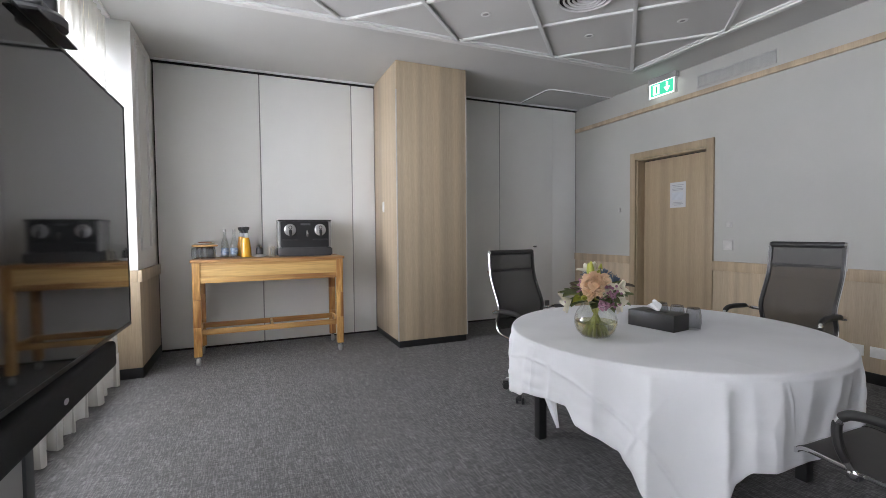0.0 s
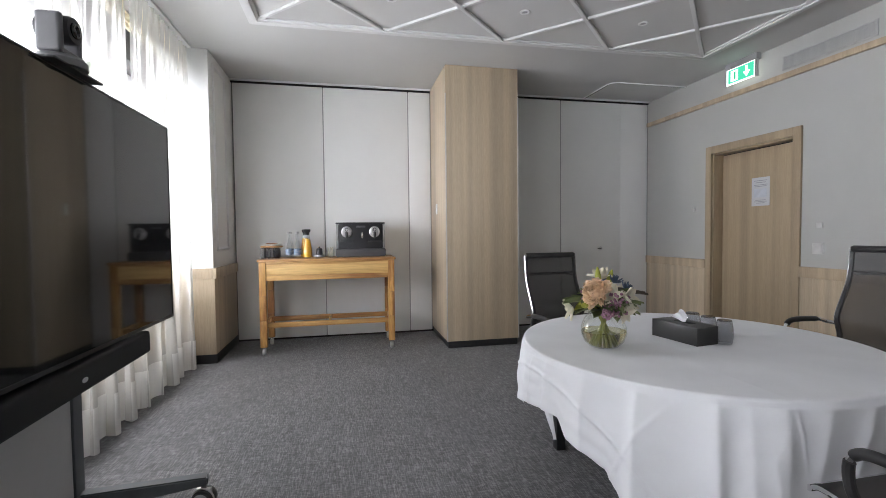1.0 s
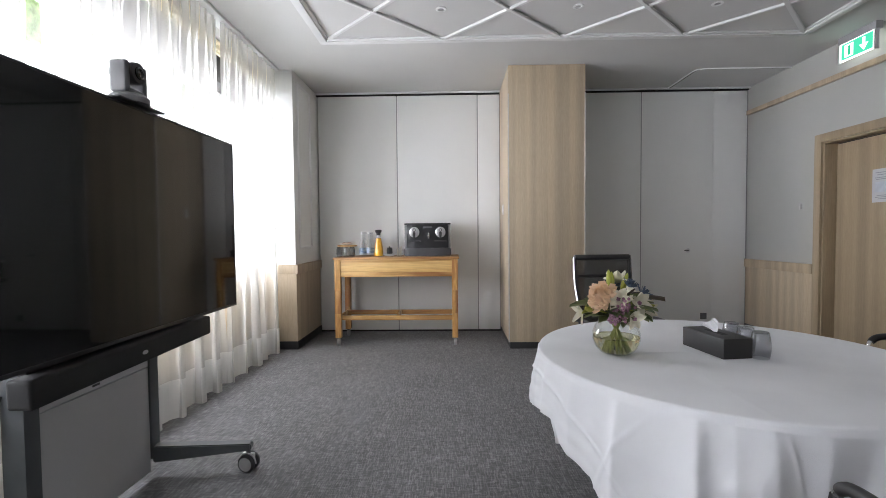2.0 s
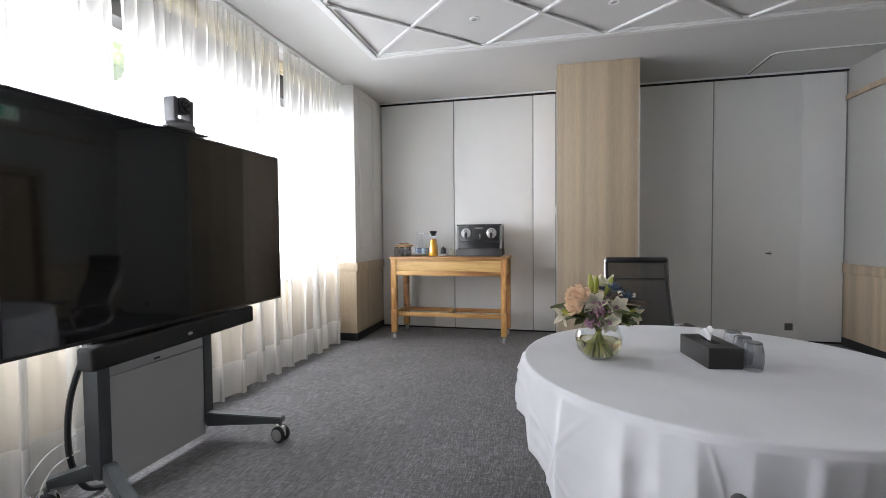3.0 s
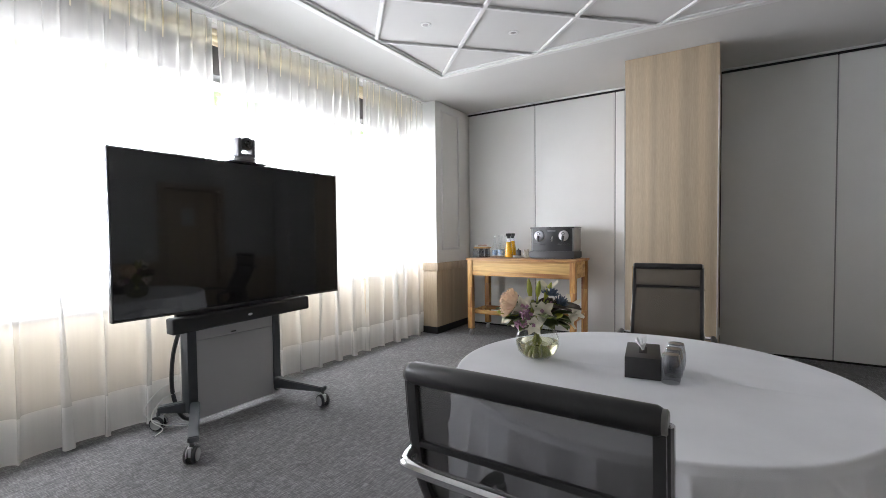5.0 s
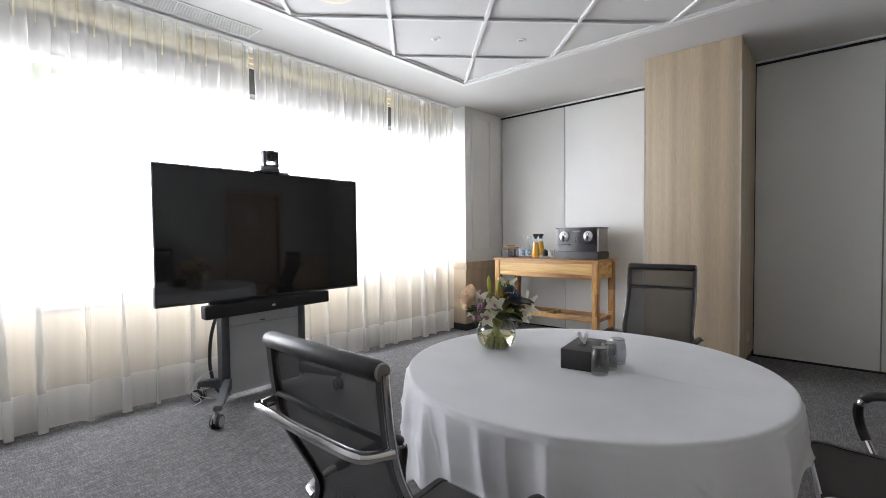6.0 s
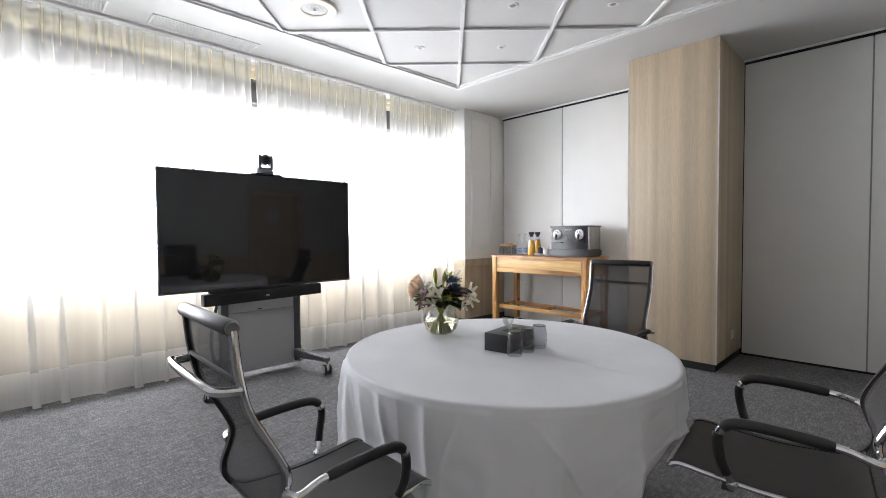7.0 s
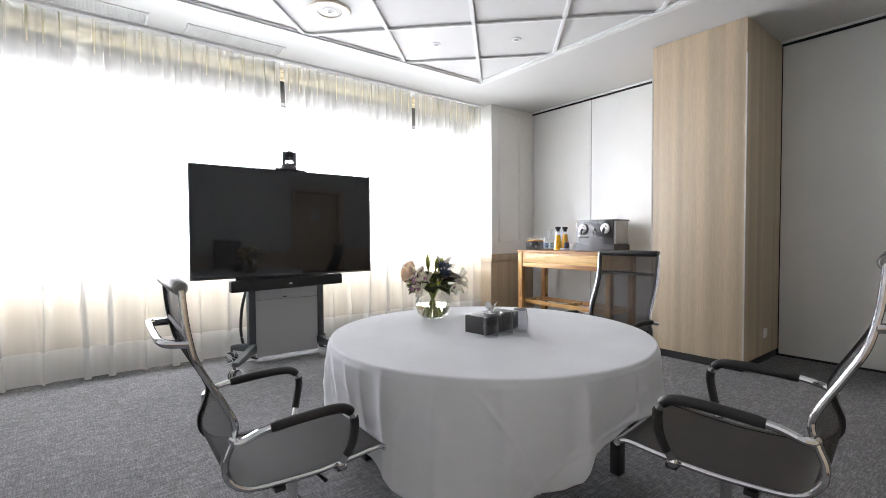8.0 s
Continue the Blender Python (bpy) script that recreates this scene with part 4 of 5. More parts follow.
part("tray_base", bowed(0.265, -0.16, 0.16, 0.002, 0.085, 0.03, 0.01), DARK_GREY, coffee)
part("body", bowed(0.235, -0.125, 0.15, 0.085, 0.335, 0.02), BODY, coffee)
part("lid", bowed(0.262, -0.135, 0.16, 0.335, 0.352, 0.022, 0.004), BODY, coffee)
for sx in (-1, 1):
    part("side_panel", box(sx * 0.248 - 0.012, sx * 0.248 + 0.012, -0.12, 0.14, 0.087, 0.334, 0.006), TANK_GREY, coffee, "pale grey side tank")
    hx = sx * 0.147
    head = part("brewing_head", lathe([(0, 0.0), (0.053, 0.0), (0.057, 0.010), (0.056, 0.022), (0.050, 0.026), (0.046, 0.022), (0.034, 0.024), (0.030, 0.032), (0, 0.032)], 36, None, Matrix.Translation((hx, -0.137, 0.255)) @ rot(90)), ALU, coffee, "round satin metal brewing head")
    part("spout", tube([(hx, -0.175, 0.25), (hx, -0.19, 0.225), (hx, -0.19, 0.19)], [0.016, 0.015, 0.010], 14), DARK_PLASTIC, head, "black spout")
    part("button_ring", lathe([(0.012, 0), (0.018, 0), (0.018, 0.004), (0.012, 0.004)], 20, None, Matrix.Translation((hx, -0.172, 0.278)) @ rot(90)), DARK_PLASTIC, head)
    part("drip_shelf", box(hx - 0.07, hx + 0.07, -0.175, -0.13, 0.155, 0.165, 0.003), DARK_PLASTIC, coffee)
part("steam_lever", tube([(0.015, -0.155, 0.245), (0.015, -0.175, 0.215), (0.015, -0.172, 0.19)], [0.008, 0.012, 0.008], 12), CHROME, coffee, "chrome lever")
part("name_plate", box(-0.045, 0.05, -0.149, -0.144, 0.30, 0.318, 0.002), GREY_PLASTIC, coffee)


def bottle(x, y):
    b = thing("water_bottle", pose(x, y, TZ), "clear glass water bottle with a pale blue label", "bottle", "water bottles on the trolley")
    part("glass", lathe([(0, 0.003), (0.03, 0.001), (0.034, 0.01), (0.034, 0.13), (0.031, 0.155), (0.018, 0.20), (0.0145, 0.22), (0.0145, 0.262), (0.016, 0.264), (0.016, 0.272)], 28), BOTTLE_GLASS, b)
    part("label_band", lathe([(0.0346, 0.035), (0.0349, 0.036), (0.0349, 0.094), (0.0346, 0.095)], 28), BOTTLE_LABEL, b, "pale blue paper label")
    part("cap", lathe([(0.0165, 0.262), (0.0165, 0.282), (0.015, 0.285), (0, 0.285)], 20), ALU, b, "metal cap")


BOTTLE_GLASS = clear_glass("bottle_glass", (0.975, 0.985, 0.985), 0.035)
lab = Mat("blue_bottle_label")
lab.base(lab.ramp(lab.noise(30, (1, 1, 2.0), 2.0), [(0.42, (0.55, 0.62, 0.70)), (0.55, (0.17, 0.27, 0.42))]))
BOTTLE_LABEL = lab.m
for x, y in ((-0.172, 4.66), (-0.088, 4.665), (-0.178, 4.80), (-0.092, 4.82), (-0.182, 4.90)):
    bottle(x, y)

juice = Mat("orange_juice")
juice.base(juice.ramp(juice.noise(8), [(0.3, (0.82, 0.40, 0.012)), (0.7, (0.88, 0.46, 0.02))]))
juice.set(Roughness=0.15)
JUICE = juice.m
for x, y, lvl in ((0.02, 4.67, 0.20), (-0.018, 4.87, 0.21)):
    j = thing("juice_carafe", pose(x, y, TZ), "glass carafe of orange juice with a black stopper", "carafe", "juice carafes on the trolley")
    part("glass", lathe([(0, 0.002), (0.053, 0.002), (0.055, 0.01), (0.050, 0.10), (0.037, 0.18), (0.028, 0.225), (0.027, 0.255), (0.032, 0.27)], 32), GLASS, j)
    part("juice", lathe([(0, 0.006), (0.0515, 0.006), (0.0475, 0.10), (0.0345, 0.18), (0.030, lvl), (0, lvl)], 28), JUICE, j, "orange juice")
    part("stopper", lathe([(0.021, 0.245), (0.022, 0.268), (0.034, 0.280), (0.038, 0.302), (0.034, 0.308), (0, 0.310)], 28), DARK_PLASTIC, j, "black stopper")


def tumbler(x, y, z, group, label, h=0.115, r=0.034):
    g = thing("tumbler", pose(x, y, z), label, "glass", group)
    part("glass_wall", lathe([(r * 0.90, 0.001), (r * 1.06, h * 0.35), (r * 1.04, h * 0.6), (r * 0.86, h * 0.95), (r * 0.80, h * 0.985), (0, h)], 28), SMOKED, g)
    part("thick_base", lathe([(0, h * 0.92), (r * 0.80, h * 0.93), (r * 0.78, h * 0.97), (0, h * 0.975)], 24), SMOKED, g)
    return g


for x, y in ((-0.425, 4.60), (-0.345, 4.59), (-0.285, 4.62), (-0.40, 4.72), (-0.31, 4.73)):
    tumbler(x, y, TZ, "tumblers on the trolley", "smoked glass tumbler turned upside down on the trolley")

riser = thing("serving_board", pose(-0.345, 4.65, TZ + 0.117), "small round dark wooden board laid on the tumblers", "board")
part("board", lathe([(0, 0.0), (0.108, 0.0), (0.115, 0.005), (0.115, 0.013), (0.110, 0.017), (0, 0.017)], 40), ACACIA_TOP, riser)
plate = thing("plate", pose(-0.345, 4.65, TZ + 0.134), "white china plate on the wooden board", "plate")
part("dish", lathe([(0, 0.004), (0.055, 0.003), (0.06, 0.0), (0.064, 0.002), (0.10, 0.017), (0.102, 0.02), (0.098, 0.021), (0.062, 0.009), (0, 0.008)], 40), WHITE_PLASTIC, plate)
COOKIE = plastic("brown_biscuit", (0.30, 0.13, 0.05), 0.8, 0.6)
for k in range(6):
    a = k * 1.05
    bi = thing("biscuit", pose(-0.345 + 0.035 * math.cos(a), 4.65 + 0.035 * math.sin(a), TZ + 0.146 + 0.004 * (k % 2), 12 * math.sin(a), -12 * math.cos(a), 40 * k), "golden brown biscuit on the plate", "biscuit", "biscuits on the plate")
    part("crust", lathe([(0, 0.0), (0.024, 0.0), (0.028, 0.004), (0.026, 0.009), (0.015, 0.012), (0, 0.0125)], 16), COOKIE, bi)

saucers = thing("saucer_stack", pose(0.145, 4.66, TZ), "small stack of white saucers", "saucers")
for k in range(3):
    part("saucer", lathe([(0, 0.003 + 0.008 * k), (0.03, 0.001 + 0.008 * k), (0.062, 0.011 + 0.008 * k), (0.062, 0.014 + 0.008 * k), (0.03, 0.006 + 0.008 * k), (0, 0.006 + 0.008 * k)], 32), WHITE_PLASTIC, saucers)
pot = thing("capsule_holder", pose(0.145, 4.69, TZ + 0.023), "small dark glass pot standing on the saucers", "pot")
part("bowl", lathe([(0, 0.0), (0.03, 0.0), (0.035, 0.012), (0.032, 0.065), (0.026, 0.076), (0.0, 0.080)], 24), DARK_PLASTIC, pot)
part("knob", lathe([(0, 0.079), (0.008, 0.079), (0.011, 0.088), (0.006, 0.096), (0, 0.097)], 14), CHROME, pot)
jar = thing("sugar_jar", pose(0.262, 4.66, TZ), "square glass jar filled with white sugar sticks", "jar")
part("jar_wall", box(-0.036, 0.036, -0.036, 0.036, 0.001, 0.088, 0.008), GLASS, jar)
STICK = plastic("paper_stick", (0.66, 0.62, 0.52), 0.7)
for k in range(7):
    a = k * 2.4
    part("sugar_stick", tube([(0.022 * math.cos(a), 0.022 * math.sin(a), 0.006), (0.027 * math.cos(a + 0.5), 0.027 * math.sin(a + 0.5), 0.105 + 0.012 * math.sin(3 * k))], 0.0045, 6), STICK, jar)

# ---- round table ----
TX, TY, TR, TH = 2.08, 1.46, 0.784, 0.668
table = thing("round_table", pose(TX, TY, 0), "round table with four black legs under a cloth", "table")
part("tabletop", lathe([(0, TH - 0.026), (TR - 0.01, TH - 0.026), (TR, TH - 0.02), (TR, TH - 0.006), (TR - 0.006, TH), (0, TH)], 72), BLACK_LEG, table)
for sx in (-1, 1):
    for sy in (-1, 1):
        part("leg", box(sx * 0.455 - 0.026, sx * 0.455 + 0.026, sy * 0.455 - 0.026, sy * 0.455 + 0.026, FLOOR, TH - 0.027, 0.004), BLACK_LEG, table)

cloth = bmesh.new()
SEG = 960
CLOTH_R, CLOTH_Z = TR + 0.006, TH + 0.008
# how far the cloth hangs below the rim, bearing by bearing: a square cloth laid off centre
HANG = {-180: 0.25, -174: 0.235, -167: 0.235, -163: 0.305, -157: 0.322, -150: 0.35, -147: 0.41, -143: 0.51, -134: 0.60, -126: 0.55, -121: 0.40, -117: 0.36, -110: 0.365, -97: 0.36, -80: 0.38, -65: 0.46, -52: 0.54, -40: 0.49, -31: 0.39, -25: 0.39, -20: 0.375, -16: 0.28, -12: 0.255, 0: 0.21, 20: 0.20, 45: 0.30, 70: 0.24, 90: 0.24, 115: 0.32, 135: 0.45, 150: 0.37, 165: 0.31, 180: 0.25}
# the folds: bearing, depth and half-width in degrees
FOLDS = ((176, 0.060, 6.0), (-172, 0.034, 2.4), (-157, 0.036, 3.4), (-141.5, 0.048, 3.2), (-124, 0.052, 2.8), (-117, 0.022, 2.2), (-110, 0.040, 3.2), (-100, 0.026, 2.8), (-89, 0.040, 2.8), (-82, 0.022, 2.4), (-73, 0.050, 2.6), (-57.5, 0.036, 2.6), (-40, 0.030, 3.0), (-18.5, 0.044, 2.8), (5, 0.030, 3.5), (24, 0.030, 5.0), (48, 0.040, 5.0), (70, 0.030, 4.0), (92, 0.028, 4.0), (112, 0.032, 4.0), (135, 0.045, 5.0), (161, 0.036, 4.0))


def overhang(a):
    d = (math.degrees(a) + 180) % 360 - 180
    keys = sorted(HANG)
    for lo, hi in zip(keys, keys[1:]):
        if lo <= d <= hi:
            t = (d - lo) / (hi - lo)
            t = 0.5 * t + 0.5 * t * t * (3 - 2 * t)
            return HANG[lo] * (1 - t) + HANG[hi] * t
    return 0.27


def fold(a, lean):
    d = math.degrees(a)
    total = 0.0
    for c, amp, w in FOLDS:
        gap = (d - c - lean * 2.2 * math.sin(c * 1.7) + 180) % 360 - 180
        if abs(gap) < 6 * w:
            total += 1.2 * amp * math.exp(-abs(gap / (w * (0.75 if gap * math.sin(c * 2.3) < 0 else 1.3))) ** 1.5)
    return total


def crease(a, dist):
    """Low sharp ridges where the cloth lay folded in the cupboard."""
    u, v = dist * math.cos(a), dist * math.sin(a)
    gaps = [u - c for c in (-0.87, -0.25, 0.37, 0.99)] + [v - c for c in (-0.61, 0.01, 0.63)]
    return sum(0.0072 * math.exp(-abs(g / 0.0065) ** 1.4) for g in gaps if abs(g) < 0.05)


rings = []
for r in [0.02 * k for k in range(2, 39)] + [CLOTH_R - 0.013]:
    rings.append([cloth.verts.new((r * math.cos(a), r * math.sin(a), CLOTH_Z + 0.0012 * noise.noise(Vector((r * 3 * math.cos(a), r * 3 * math.sin(a), 0))) + 0.16 * crease(a, r))) for a in (2 * math.pi * k / SEG for k in range(SEG))])
for dr, dz in ((-0.008, -0.0003), (-0.0035, -0.0012), (-0.0008, -0.0035), (0.0008, -0.0075), (0.0015, -0.013)):
    rings.append([cloth.verts.new(((CLOTH_R + dr) * math.cos(a), (CLOTH_R + dr) * math.sin(a), CLOTH_Z + dz)) for a in (2 * math.pi * k / SEG for k in range(SEG))])
STEPS = 48
for i in range(1, STEPS + 1):
    s = i / STEPS
    ring = []
    for k in range(SEG):
        a = 2 * math.pi * k / SEG
        drop = 0.016 + (overhang(a) - 0.016) * s
        ease = min(1.0, drop / 0.20) ** 0.7
        out = 0.004 + 0.004 * ease + 0.57 * ease * fold(a, drop) + crease(a, CLOTH_R + drop) * min(1, 4 * s)
        out += 0.007 * ease * noise.noise(Vector((7 * math.cos(a), 7 * math.sin(a), 6 * s)))
        r = CLOTH_R + max(out, 0.002)
        # the chair drawn up to the table presses the cloth inwards below seat height
        if math.sin(a) < -0.85:
            press = min(1.0, max(0.0, (drop - 0.03) / 0.24))
            r = min(r, r + (0.750 / -math.sin(a) + 0.30 * fold(a, drop) - r) * press)
        ring.append(cloth.verts.new((r * math.cos(a), r * math.sin(a), max(0.006, CLOTH_Z - drop + 0.25 * ease * fold(a, drop)))))
    rings.append(ring)
# a deeper fold of the same cloth that hangs in a point behind the west edge
tuck = []
for i in range(17):
    s = i / 16
    row = []
    for k in range(17):
        v = k / 16
        left, right = 170 + 15 * s ** 0.8, 188 - 2 * s
        a = radians(left + (right - left) * v)
        r = 0.79 - 0.05 * s + 0.008 * math.sin(7 * v + 3 * s) * s
        row.append(cloth.verts.new((r * math.cos(a), r * math.sin(a), CLOTH_Z - 0.03 - 0.35 * s)))
    tuck.append(row)
for p, q in zip(tuck, tuck[1:]):
    for k in range(16):
        cloth.faces.new((p[k], q[k], q[k + 1], p[k + 1]))
mid = cloth.verts.new((0, 0, CLOTH_Z))
for k in range(SEG):
    cloth.faces.new((mid, rings[0][k], rings[0][(k + 1) % SEG]))
for p, q in zip(rings, rings[1:]):
    for k in range(SEG):
        cloth.faces.new((p[k], q[k], q[(k + 1) % SEG], p[(k + 1) % SEG]))
cl = part("tablecloth", cloth, LINEN, None, "white linen tablecloth hanging in loose folds over the round table", "", 80, pose(TX, TY, 0))
cl["category"] = "tablecloth"
thick = cl.modifiers.new("cloth", "SOLIDIFY")
thick.thickness, thick.offset = 0.0018, 1.0

TOPZ = CLOTH_Z + 0.0022

# tissue box and tumblers on the table
tissue = thing("tissue_box", pose(2.085, 1.485, TOPZ, 0, 0, 8), "black leatherette tissue box with a white tissue", "tissue box")
part("case", box(-0.068, 0.068, -0.135, 0.135, 0.0, 0.088, 0.004), BLACK_VINYL, tissue)
part("slot", box(-0.016, 0.016, -0.055, 0.055, 0.0875, 0.0895, 0.0008), GAP_BLACK, tissue)
tis = bmesh.new()
rows = []
for i in range(9):
    u = i / 8
    row = []
    for k in range(36):
        a = 2 * math.pi * k / 36
        wide = 0.006 + (0.020 + 0.012 * math.sin(3 * a + 1)) * u ** 1.3 + 0.004 * math.sin(7 * a + 3 * u) * u
        row.append(tis.verts.new((0.75 * wide * math.cos(a) - 0.010 * u, 1.25 * wide * math.sin(a) + 0.012 * u * u, 0.086 + 0.058 * u * (0.72 + 0.28 * math.sin(2 * a + 0.6)) + 0.004 * math.sin(5 * a) * u)))
    rows.append(row)
for p, q in zip(rows, rows[1:]):
    for k in range(36):
        tis.faces.new((p[k], p[(k + 1) % 36], q[(k + 1) % 36], q[k]))
part("tissue", tis, PAPER, tissue, "crumpled white tissue", "", 80)
for y in (1.362, 1.462, 1.566):
    tumbler(2.205, y, TOPZ, "tumblers on the table", "smoked glass tumbler turned upside down on the tablecloth", 0.118, 0.037)

# ---- vase and bouquet ----
VX, VY = 1.62, 1.448
vase = thing("glass_vase", pose(VX, VY, TOPZ), "round clear glass vase half filled with water", "vase")
part("bowl", lathe([(0, 0.004), (0.042, 0.001), (0.066, 0.008), (0.090, 0.032), (0.103, 0.068), (0.102, 0.098), (0.088, 0.135), (0.070, 0.158), (0.066, 0.168), (0.069, 0.172)], 48), GLASS, vase)
part("water", lathe([(0, 0.008), (0.042, 0.006), (0.063, 0.012), (0.087, 0.034), (0.0992, 0.068), (0.0997, 0.080), (0, 0.081)], 48), refracting("vase_water", (0.99, 0.97, 0.82), 1.33), vase, "greenish water")

PEACH = sheer("peach_petal", (0.99, 0.80, 0.60), 0.0, 0.45)
IVORY = sheer("ivory_petal", (0.92, 0.88, 0.74), 0.0, 0.25)
LIME = painted("lime_bud", (0.44, 0.46, 0.07), 0.5, 0.2)
LILAC = painted("lilac_berry", (0.46, 0.24, 0.34), 0.5, 0.25)
BLUE = painted("slate_blue_thistle", (0.11, 0.155, 0.24), 0.6, 0.3)
LEAF = painted("green_leaf", (0.17, 0.21, 0.075), 0.45, 0.35)
LEAF_DARK = painted("dark_bronze_leaf", (0.09, 0.065, 0.04), 0.45, 0.3)
STEM = painted("green_stem", (0.34, 0.36, 0.10), 0.5, 0.2)
bouquet = thing("flower_bouquet", pose(VX, VY, TOPZ + 0.03), "mixed bouquet of peach, white, lilac and blue flowers in the vase", "bouquet")


def petal(L, W, bend, cup, bm, m, tip=0.8, blunt=False):
    """One petal or leaf: a curved blade along +y, bending up, set by m."""
    b = bmesh.new()
    rows, n = [], 6
    for i in range(n + 1):
        u = i / n
        w = W * (math.sin(math.pi * min(0.999, 0.06 + 0.94 * u ** tip))) ** 0.75
        if blunt:
            w = W * (0.35 + 0.65 * math.sin(math.pi * min(1, 0.1 + 0.55 * u))) * (1 if i < n else 0.72)
        ang = bend * u
        y = L * (math.sin(ang) / bend if abs(bend) > 1e-3 else u)
        z = L * ((1 - math.cos(ang)) / bend if abs(bend) > 1e-3 else 0)
        rows.append([b.verts.new((w * s, y, z + cup * W * s * s)) for s in (-1, -0.5, 0, 0.5, 1)] if not blunt else [b.verts.new((w * s, y + (0.05 * L * math.sin(7 * s + 40 * W * 31) if i == n else 0) - 0.12 * L * s * s * u, z + cup * W * s * s + 0.07 * L * u * math.sin(6 * s + 90 * L))) for s in (-1, -0.5, 0, 0.5, 1)])
    for p, q in zip(rows, rows[1:]):
        for k in range(4):
            b.faces.new((p[k], p[k + 1], q[k + 1], q[k]))
    return merge(bm, b, m)


def facing(p, d, spin=0.0):
    """A pose at p whose z axis looks along d."""
    return Matrix.Translation(p) @ Vector(d).to_track_quat("Z", "Y").to_matrix().to_4x4() @ Matrix.Rotation(spin, 4, "Z")


frnd = random.Random(12)
# peach peony
bm = bmesh.new()
m0 = facing((-0.072, -0.082, 0.235), (-0.80, -0.50, 0.34))
for ring, (cnt, L, tilt) in enumerate(((15, 0.080, 4), (18, 0.076, 17), (18, 0.070, 31), (16, 0.061, 45), (13, 0.050, 58), (10, 0.037, 74))):
    for k in range(cnt):
        petal(L * frnd.uniform(0.88, 1.1), 0.0175 * frnd.uniform(0.75, 1.2), frnd.uniform(0.6, 1.5), 0.6, bm, m0 @ Matrix.Scale(1.06, 4) @ Matrix.Translation((0, 0, 0.003 * ring)) @ rot(0, 0, 360 * (k + 0.37 * ring) / cnt) @ rot(tilt + frnd.uniform(-6, 6)), 0.8, True)
part("peony", bm, PEACH, bouquet, "full peach peony", "", 80)

# white lilies with five or six wide petals
LILIES = (((-0.025, -0.088, 0.245), (-0.25, -0.9, 0.35), 0.066, 25), ((0.055, -0.082, 0.228), (0.3, -0.85, 0.3), 0.068, 0), ((0.028, -0.105, 0.172), (0.15, -0.9, -0.05), 0.060, 40), ((0.115, 0.09, 0.215), (0.75, 0.65, 0.1), 0.085, 15), ((0.135, 0.03, 0.185), (0.9, 0.35, -0.15), 0.060, 40), ((-0.140, 0.02, 0.175), (-0.9, 0.35, -0.2), 0.068, -20), ((0.02, 0.06, 0.300), (0.15, 0.25, 1.0), 0.075, 10))
for p, d, L, spin in LILIES:
    bm = bmesh.new()
    m0 = facing((p[0], p[1], p[2] - 0.02), d, radians(spin))
    for k in range(6):
        petal(L * frnd.uniform(0.9, 1.12), L * frnd.uniform(0.27, 0.34), frnd.uniform(-0.7, 0.5), 0.5, bm, m0 @ rot(0, 0, 60 * k + frnd.uniform(-9, 9)) @ rot(38 - 16 * (k % 2) + frnd.uniform(-8, 8)))
    lily = part("lily", bm, IVORY, bouquet, "open ivory-white lily", "", 80)
    bm = bmesh.new()
    for k in range(4):
        a = k * 1.6
        tube([m0 @ Vector((0, 0, 0.002)), m0 @ Vector((0.006 * math.cos(a), 0.006 * math.sin(a), 0.026))], [0.0028, 0.0042], 6, bm)
    part("lily_heart", bm, LILAC, lily, "plum-coloured heart")

# tight lime lily buds
for p, d, L in (((-0.030, -0.01, 0.275), (-0.1, 0.0, 1), 0.098), ((0.03, 0.02, 0.270), (0.38, 0.1, 1), 0.090), ((-0.01, 0.03, 0.275), (0.05, 0.2, 1), 0.085), ((0.095, -0.035, 0.20), (0.8, -0.4, 0.3), 0.06), ((-0.12, -0.07, 0.20), (-0.8, -0.4, 0.2), 0.055)):
    bm = bmesh.new()
    m0 = facing((p[0], p[1], p[2] - 0.02), d)
    lathe([(0, 0), (0.006, 0.05 * L), (0.0125, 0.3 * L), (0.0135, 0.5 * L), (0.010, 0.75 * L), (0.0045, 0.93 * L), (0, L)], 12, bm, m0)
    for k in range(3):
        petal(0.55 * L, 0.010, 0.35, 0.9, bm, m0 @ rot(0, 0, 120 * k) @ Matrix.Translation((0, 0.004, 0)) @ rot(74))
    tube([m0 @ Vector((0, 0, 0.004)), m0 @ Vector((0, 0, -0.05)), (0.3 * p[0], 0.3 * p[1], 0.15)], 0.004, 6, bm)
    part("bud", bm, LIME, bouquet, "closed lime-green bud", "", 80)

# lilac berry clusters
for p, n in (((-0.012, -0.115, 0.205), 46), ((-0.105, -0.02, 0.245), 22), ((-0.045, -0.105, 0.165), 36), ((0.02, 0.10, 0.22), 16)):
    bm = bmesh.new()
    for k in range(n):
        q = Vector(p) + Vector((0, 0, -0.015)) + Vector((frnd.gauss(0, 0.013), frnd.gauss(0, 0.013), frnd.gauss(0, 0.018)))
        lathe([(0, -0.007), (0.005, -0.005), (0.007, 0), (0.005, 0.005), (0, 0.007)], 7, bm, Matrix.Translation(q))
    part("berry_sprig", bm, LILAC, bouquet, "lilac-pink berry sprig", "stuff")

